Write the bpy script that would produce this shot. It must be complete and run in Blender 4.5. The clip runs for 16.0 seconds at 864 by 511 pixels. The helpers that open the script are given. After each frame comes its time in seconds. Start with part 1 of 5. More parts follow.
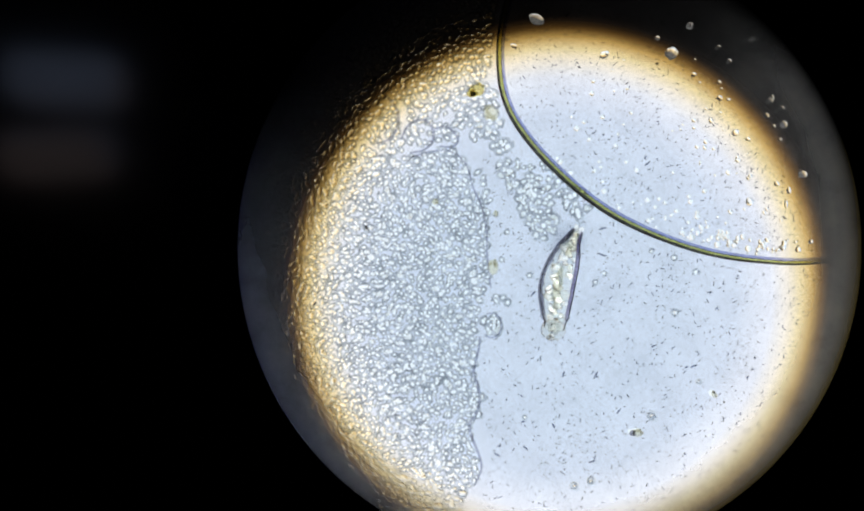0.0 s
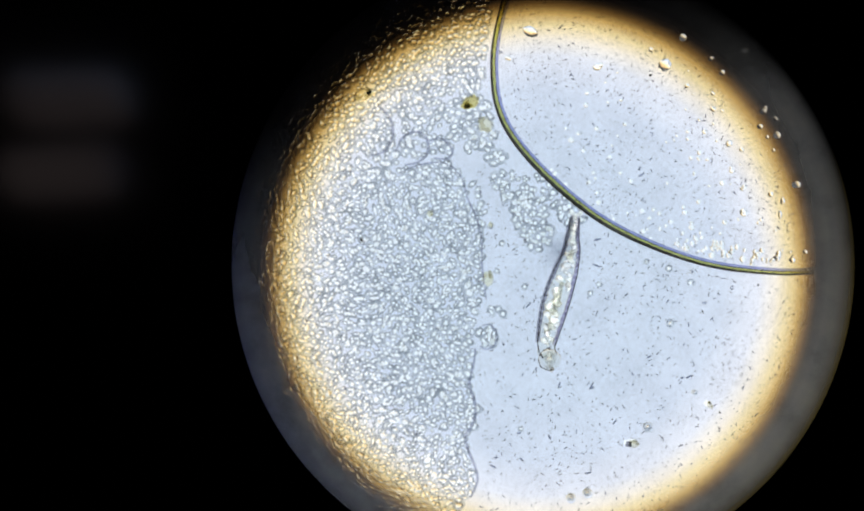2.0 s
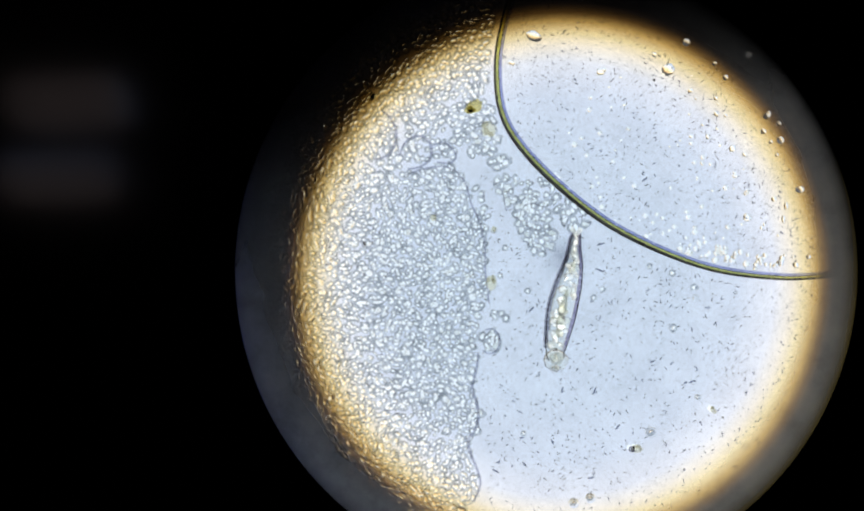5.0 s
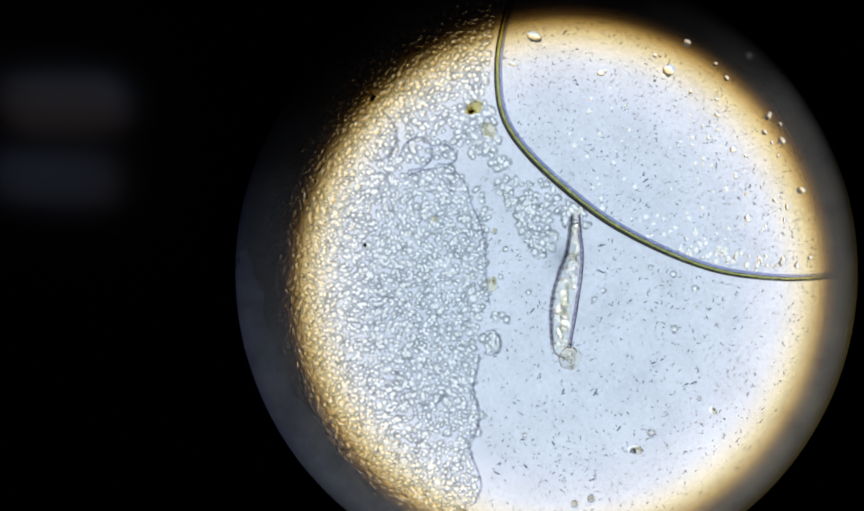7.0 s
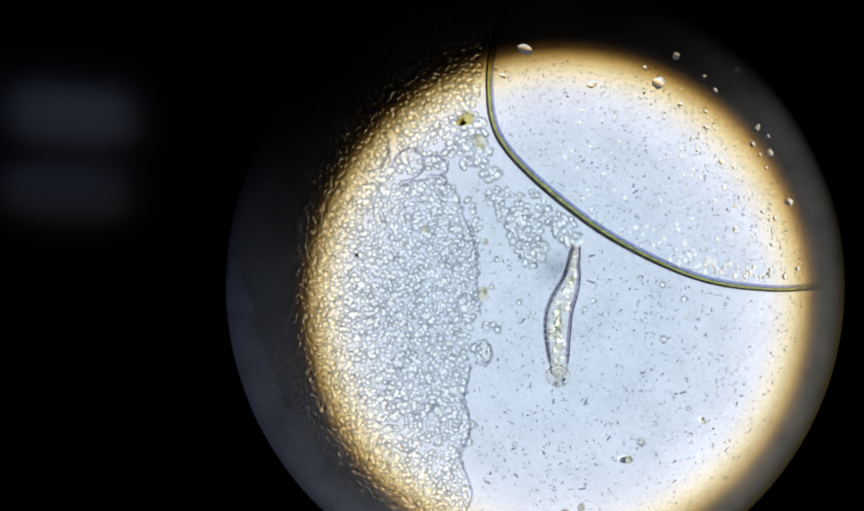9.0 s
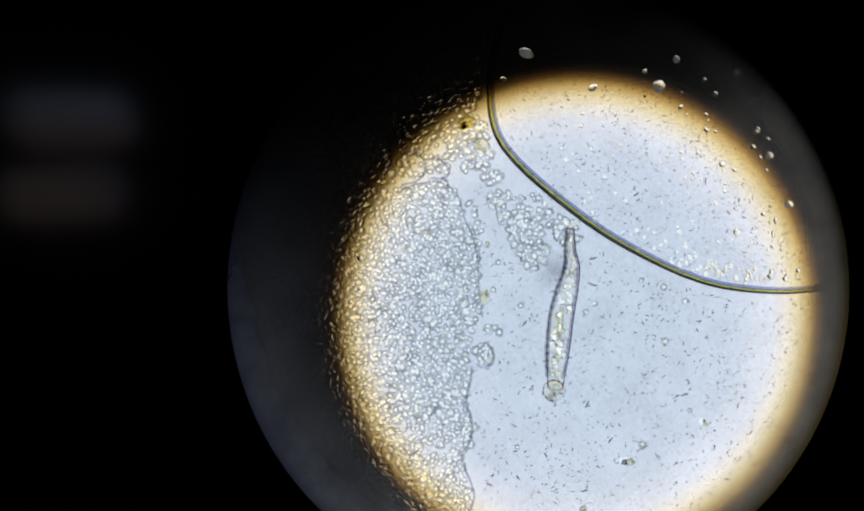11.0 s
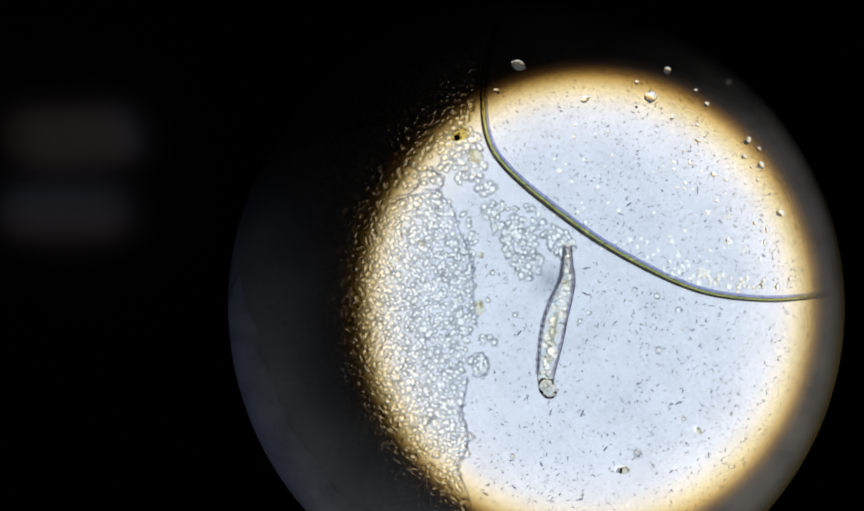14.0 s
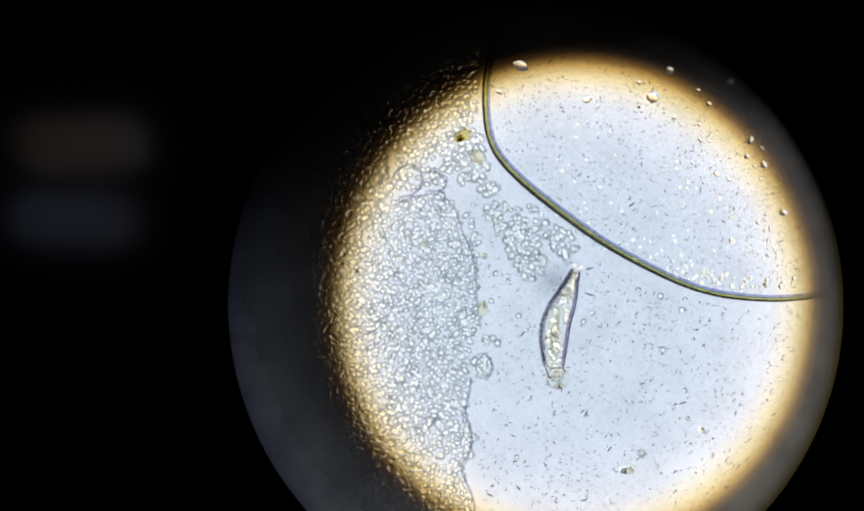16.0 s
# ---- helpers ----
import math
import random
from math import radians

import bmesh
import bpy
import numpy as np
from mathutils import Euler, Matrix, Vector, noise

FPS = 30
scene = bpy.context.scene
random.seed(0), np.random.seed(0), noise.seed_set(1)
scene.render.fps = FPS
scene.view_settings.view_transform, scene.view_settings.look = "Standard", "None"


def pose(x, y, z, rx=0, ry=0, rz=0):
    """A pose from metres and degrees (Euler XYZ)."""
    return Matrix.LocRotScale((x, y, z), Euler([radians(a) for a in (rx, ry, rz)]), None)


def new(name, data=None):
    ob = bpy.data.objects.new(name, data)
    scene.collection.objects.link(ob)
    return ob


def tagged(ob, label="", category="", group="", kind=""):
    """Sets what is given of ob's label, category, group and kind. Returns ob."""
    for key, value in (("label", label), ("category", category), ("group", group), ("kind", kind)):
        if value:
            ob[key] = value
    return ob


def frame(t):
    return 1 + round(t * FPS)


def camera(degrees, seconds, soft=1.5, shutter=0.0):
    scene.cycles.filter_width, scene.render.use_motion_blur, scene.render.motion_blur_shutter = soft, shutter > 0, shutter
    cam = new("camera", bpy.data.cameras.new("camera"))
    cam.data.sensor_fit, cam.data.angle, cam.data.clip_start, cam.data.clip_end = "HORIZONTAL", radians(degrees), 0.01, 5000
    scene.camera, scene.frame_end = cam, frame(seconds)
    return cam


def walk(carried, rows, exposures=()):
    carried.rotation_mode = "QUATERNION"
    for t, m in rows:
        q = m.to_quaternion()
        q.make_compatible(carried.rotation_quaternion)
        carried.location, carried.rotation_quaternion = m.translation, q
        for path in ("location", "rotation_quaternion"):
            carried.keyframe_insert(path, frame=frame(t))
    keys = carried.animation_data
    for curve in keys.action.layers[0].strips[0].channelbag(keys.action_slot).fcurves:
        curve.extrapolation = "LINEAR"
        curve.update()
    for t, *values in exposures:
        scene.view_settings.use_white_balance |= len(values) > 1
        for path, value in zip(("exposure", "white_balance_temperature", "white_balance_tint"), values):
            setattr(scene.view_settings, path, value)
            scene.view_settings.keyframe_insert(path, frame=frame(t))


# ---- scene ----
# One metre here stands for one millimetre on the slide; the eye looks straight down the ocular.
cam = camera(64.3, 16.0, soft=1.9)
UNIT = 1 / 1247.3
CAMERA_ROWS = [
    (0, pose(-0.0019, -0.0105, 0.9984, -0.590, 0.125, 0.235)),
    (0.5, pose(0.0003, -0.0100, 1.0004, -0.420, 0.038, 0.216)),
    (1, pose(0.0010, -0.0046, 1.0000, -0.250, -0.050, 0.158)),
    (1.5, pose(-0.0002, 0.0008, 1.0010, -0.200, -0.040, -0.013)),
    (2, pose(0.0025, -0.0011, 0.9991, -0.150, -0.030, -0.015)),
    (2.5, pose(0.0028, -0.0007, 0.9968, -0.100, -0.020, -0.089)),
    (3, pose(0.0006, -0.0015, 0.9986, -0.050, -0.010, -0.054)),
    (3.5, pose(0.0000, -0.0000, 1.0000, 0.000, 0.000, -0.000)),
    (4, pose(0.0008, 0.0022, 0.9992, 0.018, 0.007, 0.102)),
    (6.5, pose(-0.0047, 0.0000, 0.9983, 0.107, 0.043, 0.087)),
    (7, pose(-0.0013, 0.0022, 0.9967, 0.125, 0.050, 0.038)),
    (7.5, pose(0.0009, 0.0093, 1.0021, 0.228, -0.037, 0.105)),
    (8, pose(0.0036, 0.0109, 1.0051, 0.330, -0.125, 0.151)),
    (8.5, pose(0.0056, 0.0114, 1.0042, 0.432, -0.212, 0.164)),
    (9, pose(0.0050, 0.0099, 1.0033, 0.535, -0.300, 0.149)),
    (11.5, pose(0.0006, 0.0128, 1.0068, 0.699, -0.336, -0.040)),
    (12, pose(-0.0005, 0.0137, 1.0063, 0.732, -0.343, -0.084)),
    (12.5, pose(0.0051, 0.0144, 1.0097, 0.765, -0.350, -0.052)),
    (13, pose(0.0071, 0.0166, 1.0112, 0.868, -0.388, -0.149)),
    (13.5, pose(0.0105, 0.0191, 1.0136, 0.972, -0.427, -0.361)),
    (14, pose(0.0071, 0.0206, 1.0137, 1.075, -0.465, -0.365)),
    (14.5, pose(0.0088, 0.0208, 1.0120, 1.080, -0.448, -0.460)),
    (15, pose(0.0065, 0.0206, 1.0173, 1.085, -0.430, -0.448)),
    (15.5, pose(0.0086, 0.0211, 1.0151, 1.115, -0.378, -0.550)),
    (16, pose(0.0050, 0.0210, 1.0138, 1.145, -0.325, -0.629)),
]
# the telephone brightens and warms its picture a little on the way
walk(cam, CAMERA_ROWS, [(0, 0.0, 6415, 8), (9.0, 0.0, 6415, 8), (11.5, -0.12, 6530, 8), (12.3, 0.05, 6590, 8), (13.5, 0.02, 6610, 8), (14.5, 0.06, 6640, 8), (16.0, 0.06, 6640, 8)])

world = bpy.data.worlds.new("dark_room")
scene.world = world
world.use_nodes = True
world.node_tree.nodes["Background"].inputs["Color"].default_value = (0.004, 0.0045, 0.006, 1)
world.node_tree.nodes["Background"].inputs["Strength"].default_value = 0.05


def spot(u, v, z=0.0):
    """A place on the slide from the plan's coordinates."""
    return Vector(((u - 784) * UNIT, (464 - v) * UNIT, z))


EDGE_R = 0.512
FILM_TINT = (0.775, 0.79, 0.85)


# ---- materials ----
def material(name):
    m = bpy.data.materials.new(name)
    m.use_nodes = True
    nt = m.node_tree
    nt.nodes.clear()
    return m, nt, nt.nodes.new("ShaderNodeOutputMaterial")


def node(nt, kind, **values):
    n = nt.nodes.new(kind)
    for key, value in values.items():
        n.inputs[key.replace("_", " ")].default_value = value
    return n


def srgb(r, g, b):
    return tuple((c / 255 / 12.92) if c <= 10 else ((c / 255 + 0.055) / 1.055) ** 2.4 for c in (r, g, b)) + (1.0,)


def ramp(nt, stops):
    n = nt.nodes.new("ShaderNodeValToRGB")
    e = n.color_ramp.elements
    while len(e) < len(stops):
        e.new(0.5)
    for el, (p, c) in zip(e, stops):
        el.position, el.color = p, c
    return n


def refracting(name, ior, colour, vary=0.06, scale=60.0, rough=0.0, bump=0.0, skin=0.0, by_object=False, milk=None):
    """Clear living matter: light bends through it; slight tint from cell to cell. milk: scattered light that seeps through."""
    m, nt, out = material(name)
    ref = node(nt, "ShaderNodeBsdfRefraction", IOR=ior, Roughness=rough)
    pick = nt.nodes.new("ShaderNodeObjectInfo" if by_object else "ShaderNodeNewGeometry")
    lo = tuple(max(0, c - vary) for c in colour[:3]) + (1,)
    hi = tuple(min(1, c + vary) for c in colour[:3]) + (1,)
    r = ramp(nt, [(0.0, lo), (1.0, hi)])
    nt.links.new(pick.outputs["Random" if by_object else "Random Per Island"], r.inputs["Fac"])
    nt.links.new(r.outputs["Color"], ref.inputs["Color"])
    if bump:
        tc = nt.nodes.new("ShaderNodeTexCoord")
        nz = node(nt, "ShaderNodeTexNoise", Scale=scale, Detail=3.0)
        b = node(nt, "ShaderNodeBump", Strength=bump, Distance=0.004)
        nt.links.new(tc.outputs["Object"], nz.inputs["Vector"])
        nt.links.new(nz.outputs["Fac"], b.inputs["Height"])
        nt.links.new(b.outputs["Normal"], ref.inputs["Normal"])
    if skin:
        tr = node(nt, "ShaderNodeBsdfTransparent", Color=colour)
        mix = node(nt, "ShaderNodeMixShader", Fac=skin)
        nt.links.new(ref.outputs["BSDF"], mix.inputs[1])
        nt.links.new(tr.outputs["BSDF"], mix.inputs[2])
        last = mix.outputs["Shader"]
    else:
        last = ref.outputs["BSDF"]
    if milk:
        where = nt.nodes.new("ShaderNodeTexCoord")
        cloud = node(nt, "ShaderNodeTexNoise", Scale=70.0, Detail=2.0)
        nt.links.new(where.outputs["Object"], cloud.inputs["Vector"])
        dose = ramp(nt, [(0.35, tuple(c * 0.35 for c in milk) + (1,)), (0.6, (*milk, 1))])
        nt.links.new(cloud.outputs["Fac"], dose.inputs["Fac"])
        seep = nt.nodes.new("ShaderNodeBsdfTranslucent")
        nt.links.new(dose.outputs["Color"], seep.inputs["Color"])
        both = nt.nodes.new("ShaderNodeAddShader")
        nt.links.new(last, both.inputs[0])
        nt.links.new(seep.outputs["BSDF"], both.inputs[1])
        last = both.outputs["Shader"]
    nt.links.new(last, out.inputs["Surface"])
    return m


def stained(name, colour, clear, vary=0.3, scale=300.0, least=0.6):
    """Half-opaque matter: dark body, part of the light passes straight through."""
    m, nt, out = material(name)
    body = node(nt, "ShaderNodeBsdfPrincipled", Base_Color=colour, Roughness=0.6)
    glass = node(nt, "ShaderNodeBsdfTransparent", Color=clear)
    tc = nt.nodes.new("ShaderNodeTexCoord")
    nz = node(nt, "ShaderNodeTexNoise", Scale=scale, Detail=3.0)
    mix = nt.nodes.new("ShaderNodeMixShader")
    geo = nt.nodes.new("ShaderNodeNewGeometry")
    mul = node(nt, "ShaderNodeMath")
    mul.operation = "MULTIPLY"
    mul.inputs[1].default_value = vary
    nt.links.new(geo.outputs["Random Per Island"], mul.inputs[0])
    add = node(nt, "ShaderNodeMath")
    nt.links.new(tc.outputs["Object"], nz.inputs["Vector"])
    nt.links.new(nz.outputs["Fac"], add.inputs[0])
    nt.links.new(mul.outputs[0], add.inputs[1])
    r = ramp(nt, [(0.3, (least, least, least, 1)), (0.8, (1, 1, 1, 1))])
    nt.links.new(add.outputs[0], r.inputs["Fac"])
    nt.links.new(r.outputs["Color"], mix.inputs["Fac"])
    nt.links.new(body.outputs["BSDF"], mix.inputs[1])
    nt.links.new(glass.outputs["BSDF"], mix.inputs[2])
    nt.links.new(mix.outputs["Shader"], out.inputs["Surface"])
    return m


def black_paint(name, rough, base=0.004, gloss=0.5):
    m, nt, out = material(name)
    p = node(nt, "ShaderNodeBsdfPrincipled", Base_Color=(base, base, base, 1), Roughness=rough)
    p.inputs["Specular IOR Level"].default_value = gloss
    tc = nt.nodes.new("ShaderNodeTexCoord")
    nz = node(nt, "ShaderNodeTexNoise", Scale=9.0, Detail=4.0)
    r = ramp(nt, [(0.3, (rough * 0.9,) * 3 + (1,)), (0.7, (rough * 1.1,) * 3 + (1,))])
    nt.links.new(tc.outputs["Object"], nz.inputs["Vector"])
    nt.links.new(nz.outputs["Fac"], r.inputs["Fac"])
    nt.links.new(r.outputs["Color"], p.inputs["Roughness"])
    nt.links.new(p.outputs["BSDF"], out.inputs["Surface"])
    return m


def lamp_glow():
    """The condenser's disc: bluish white, with the amber fringe of its uncorrected lens, fading out at the rim."""
    m, nt, out = material("condenser_glow")
    tc = nt.nodes.new("ShaderNodeTexCoord")
    flat = node(nt, "ShaderNodeVectorMath")
    flat.operation = "MULTIPLY"
    flat.inputs[1].default_value = (1, 1, 0)
    ln = node(nt, "ShaderNodeVectorMath")
    ln.operation = "LENGTH"
    nt.links.new(tc.outputs["Object"], flat.inputs[0])
    nt.links.new(flat.outputs[0], ln.inputs[0])
    sc = node(nt, "ShaderNodeMath")
    sc.operation = "DIVIDE"
    sc.inputs[1].default_value = 1.1
    nt.links.new(ln.outputs["Value"], sc.inputs[0])
    col = ramp(nt, [(p, tuple(c / f / 1.4 for c, f in zip(srgb(*rgb)[:3], FILM_TINT)) + (1,)) for p, rgb in (
        (0.0, (201, 215, 235)), (0.42, (205, 218, 237)), (0.62, (213, 223, 241)), (0.745, (233, 236, 248)), (0.80, (247, 239, 230)),
        (0.845, (238, 221, 178)), (0.885, (208, 175, 110)), (0.915, (146, 112, 60)), (0.95, (90, 70, 44)))])
    alpha = ramp(nt, [(0.88, (1, 1, 1, 1)), (0.92, (0.75, 0.75, 0.75, 1)), (0.955, (0.2, 0.2, 0.2, 1)), (0.99, (0, 0, 0, 1))])
    em = node(nt, "ShaderNodeEmission", Strength=1.4)
    tr = node(nt, "ShaderNodeBsdfTransparent")
    mix = nt.nodes.new("ShaderNodeMixShader")
    nt.links.new(sc.outputs[0], col.inputs["Fac"])
    nt.links.new(sc.outputs[0], alpha.inputs["Fac"])
    nt.links.new(col.outputs["Color"], em.inputs["Color"])
    nt.links.new(alpha.outputs["Color"], mix.inputs["Fac"])
    nt.links.new(tr.outputs["BSDF"], mix.inputs[1])
    nt.links.new(em.outputs["Emission"], mix.inputs[2])
    nt.links.new(mix.outputs["Shader"], out.inputs["Surface"])
    return m


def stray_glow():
    """Stray light round the condenser, given off by an added disc: faint and uneven."""
    m, nt, out = material("haze_glow")
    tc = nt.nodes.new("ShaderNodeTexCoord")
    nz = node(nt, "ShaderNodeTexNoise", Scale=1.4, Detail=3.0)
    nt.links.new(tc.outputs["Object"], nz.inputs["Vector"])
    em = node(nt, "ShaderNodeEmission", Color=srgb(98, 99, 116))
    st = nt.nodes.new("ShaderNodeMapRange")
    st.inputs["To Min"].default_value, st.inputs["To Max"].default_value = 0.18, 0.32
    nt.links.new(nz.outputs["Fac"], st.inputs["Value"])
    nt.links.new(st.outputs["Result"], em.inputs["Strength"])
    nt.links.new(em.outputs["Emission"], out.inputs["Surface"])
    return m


def vignette_shade():
    """The field's vignette put into an added ring: clear at its inner brink, then nearly opaque; towards it less and
    less of the blue comes through.
    """
    m, nt, out = material("vignette_shade")
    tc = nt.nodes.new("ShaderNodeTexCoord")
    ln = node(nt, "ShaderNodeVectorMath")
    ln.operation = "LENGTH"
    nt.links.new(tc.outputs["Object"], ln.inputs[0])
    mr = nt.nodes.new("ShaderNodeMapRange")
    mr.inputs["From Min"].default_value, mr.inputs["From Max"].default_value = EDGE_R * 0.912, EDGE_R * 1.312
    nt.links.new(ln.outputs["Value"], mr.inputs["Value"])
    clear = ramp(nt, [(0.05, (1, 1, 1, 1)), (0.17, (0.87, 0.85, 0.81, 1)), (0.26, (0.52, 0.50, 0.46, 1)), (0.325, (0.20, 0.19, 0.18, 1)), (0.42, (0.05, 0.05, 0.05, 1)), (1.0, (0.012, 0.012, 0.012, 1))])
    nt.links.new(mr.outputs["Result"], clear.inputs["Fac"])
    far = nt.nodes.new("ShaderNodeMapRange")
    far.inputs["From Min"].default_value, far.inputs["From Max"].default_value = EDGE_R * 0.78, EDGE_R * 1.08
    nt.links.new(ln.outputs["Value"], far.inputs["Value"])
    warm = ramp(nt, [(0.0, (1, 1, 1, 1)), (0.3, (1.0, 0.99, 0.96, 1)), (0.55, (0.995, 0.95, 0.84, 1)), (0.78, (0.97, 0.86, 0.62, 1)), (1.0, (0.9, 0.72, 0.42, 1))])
    nt.links.new(far.outputs["Result"], warm.inputs["Fac"])
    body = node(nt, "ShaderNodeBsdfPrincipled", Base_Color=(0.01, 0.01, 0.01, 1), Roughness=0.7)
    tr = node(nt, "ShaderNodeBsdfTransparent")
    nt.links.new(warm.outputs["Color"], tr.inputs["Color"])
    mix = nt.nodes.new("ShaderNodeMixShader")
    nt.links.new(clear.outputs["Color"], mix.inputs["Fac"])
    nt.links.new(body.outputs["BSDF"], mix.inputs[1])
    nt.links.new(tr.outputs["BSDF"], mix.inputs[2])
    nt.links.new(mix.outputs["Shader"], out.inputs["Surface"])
    return m


def rim_haze(radius):
    """Stray light put into an added thin film round the field, stronger towards one side; it scatters the lamp's light.
    """
    m, nt, out = material("rim_haze")
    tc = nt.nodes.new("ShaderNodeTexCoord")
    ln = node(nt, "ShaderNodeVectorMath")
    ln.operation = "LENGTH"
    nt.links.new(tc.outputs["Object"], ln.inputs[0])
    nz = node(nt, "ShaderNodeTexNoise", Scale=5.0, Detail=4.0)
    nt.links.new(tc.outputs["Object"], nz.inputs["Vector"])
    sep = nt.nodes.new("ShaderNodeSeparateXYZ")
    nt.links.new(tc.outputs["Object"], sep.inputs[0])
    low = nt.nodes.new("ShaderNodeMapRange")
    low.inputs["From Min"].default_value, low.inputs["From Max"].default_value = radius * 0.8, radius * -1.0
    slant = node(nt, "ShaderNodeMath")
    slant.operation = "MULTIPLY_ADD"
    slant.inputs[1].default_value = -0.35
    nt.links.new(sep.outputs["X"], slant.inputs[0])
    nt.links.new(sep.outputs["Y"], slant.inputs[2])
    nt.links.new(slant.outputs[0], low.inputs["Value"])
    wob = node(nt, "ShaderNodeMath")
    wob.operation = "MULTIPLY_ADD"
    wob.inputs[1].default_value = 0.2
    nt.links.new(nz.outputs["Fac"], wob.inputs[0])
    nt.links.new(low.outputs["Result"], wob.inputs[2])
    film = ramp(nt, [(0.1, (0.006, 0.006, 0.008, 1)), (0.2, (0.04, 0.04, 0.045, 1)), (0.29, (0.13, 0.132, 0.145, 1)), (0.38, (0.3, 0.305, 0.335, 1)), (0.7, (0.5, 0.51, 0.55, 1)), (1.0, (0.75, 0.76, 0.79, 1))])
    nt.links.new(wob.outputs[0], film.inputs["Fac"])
    # the lens's colour error, put into the tint: bluish on one side, brownish on the other
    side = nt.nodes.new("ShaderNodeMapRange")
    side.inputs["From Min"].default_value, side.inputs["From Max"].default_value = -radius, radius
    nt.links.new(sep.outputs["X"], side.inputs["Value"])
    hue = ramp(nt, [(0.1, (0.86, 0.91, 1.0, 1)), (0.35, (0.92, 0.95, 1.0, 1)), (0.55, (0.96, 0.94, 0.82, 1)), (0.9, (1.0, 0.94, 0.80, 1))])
    nt.links.new(side.outputs["Result"], hue.inputs["Fac"])
    tint = nt.nodes.new("ShaderNodeVectorMath")
    tint.operation = "MULTIPLY"
    nt.links.new(film.outputs["Color"], tint.inputs[0])
    nt.links.new(hue.outputs["Color"], tint.inputs[1])
    # the haze breaks up in small smears
    fine = node(nt, "ShaderNodeTexNoise", Scale=16.0, Detail=5.0, Roughness=0.65)
    nt.links.new(tc.outputs["Object"], fine.inputs["Vector"])
    smear = ramp(nt, [(0.35, (0.72, 0.72, 0.72, 1)), (0.5, (1, 1, 1, 1)), (0.68, (1.2, 1.18, 1.12, 1))])
    nt.links.new(fine.outputs["Fac"], smear.inputs["Fac"])
    smeared = nt.nodes.new("ShaderNodeVectorMath")
    smeared.operation = "MULTIPLY"
    nt.links.new(tint.outputs[0], smeared.inputs[0])
    nt.links.new(smear.outputs["Color"], smeared.inputs[1])
    # the haze is thickest away from the clear middle
    outward = nt.nodes.new("ShaderNodeMapRange")
    outward.inputs["From Min"].default_value, outward.inputs["From Max"].default_value = radius * 0.8, radius
    nt.links.new(ln.outputs["Value"], outward.inputs["Value"])
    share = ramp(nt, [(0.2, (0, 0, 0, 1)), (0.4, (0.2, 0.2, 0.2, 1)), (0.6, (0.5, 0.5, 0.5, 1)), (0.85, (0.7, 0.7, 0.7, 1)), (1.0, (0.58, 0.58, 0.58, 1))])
    nt.links.new(outward.outputs["Result"], share.inputs["Fac"])
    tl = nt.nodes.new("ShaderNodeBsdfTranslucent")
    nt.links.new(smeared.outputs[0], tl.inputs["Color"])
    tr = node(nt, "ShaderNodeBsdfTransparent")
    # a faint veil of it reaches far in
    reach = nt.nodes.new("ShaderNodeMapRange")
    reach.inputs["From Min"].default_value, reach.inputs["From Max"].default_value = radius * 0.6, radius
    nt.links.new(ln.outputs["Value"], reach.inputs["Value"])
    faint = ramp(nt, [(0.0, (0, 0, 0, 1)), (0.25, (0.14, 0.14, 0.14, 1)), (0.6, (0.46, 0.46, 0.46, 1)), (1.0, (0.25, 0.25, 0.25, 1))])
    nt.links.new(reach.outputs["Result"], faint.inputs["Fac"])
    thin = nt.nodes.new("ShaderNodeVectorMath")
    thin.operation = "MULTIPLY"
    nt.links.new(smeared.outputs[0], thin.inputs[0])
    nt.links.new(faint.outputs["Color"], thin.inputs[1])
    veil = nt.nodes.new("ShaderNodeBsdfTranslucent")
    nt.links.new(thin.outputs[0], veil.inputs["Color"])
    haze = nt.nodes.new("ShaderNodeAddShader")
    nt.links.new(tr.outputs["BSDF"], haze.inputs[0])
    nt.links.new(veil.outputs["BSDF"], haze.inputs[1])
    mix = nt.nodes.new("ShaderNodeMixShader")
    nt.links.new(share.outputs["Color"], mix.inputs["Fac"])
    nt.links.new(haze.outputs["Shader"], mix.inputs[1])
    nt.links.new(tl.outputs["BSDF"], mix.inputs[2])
    nt.links.new(mix.outputs["Shader"], out.inputs["Surface"])
    return m


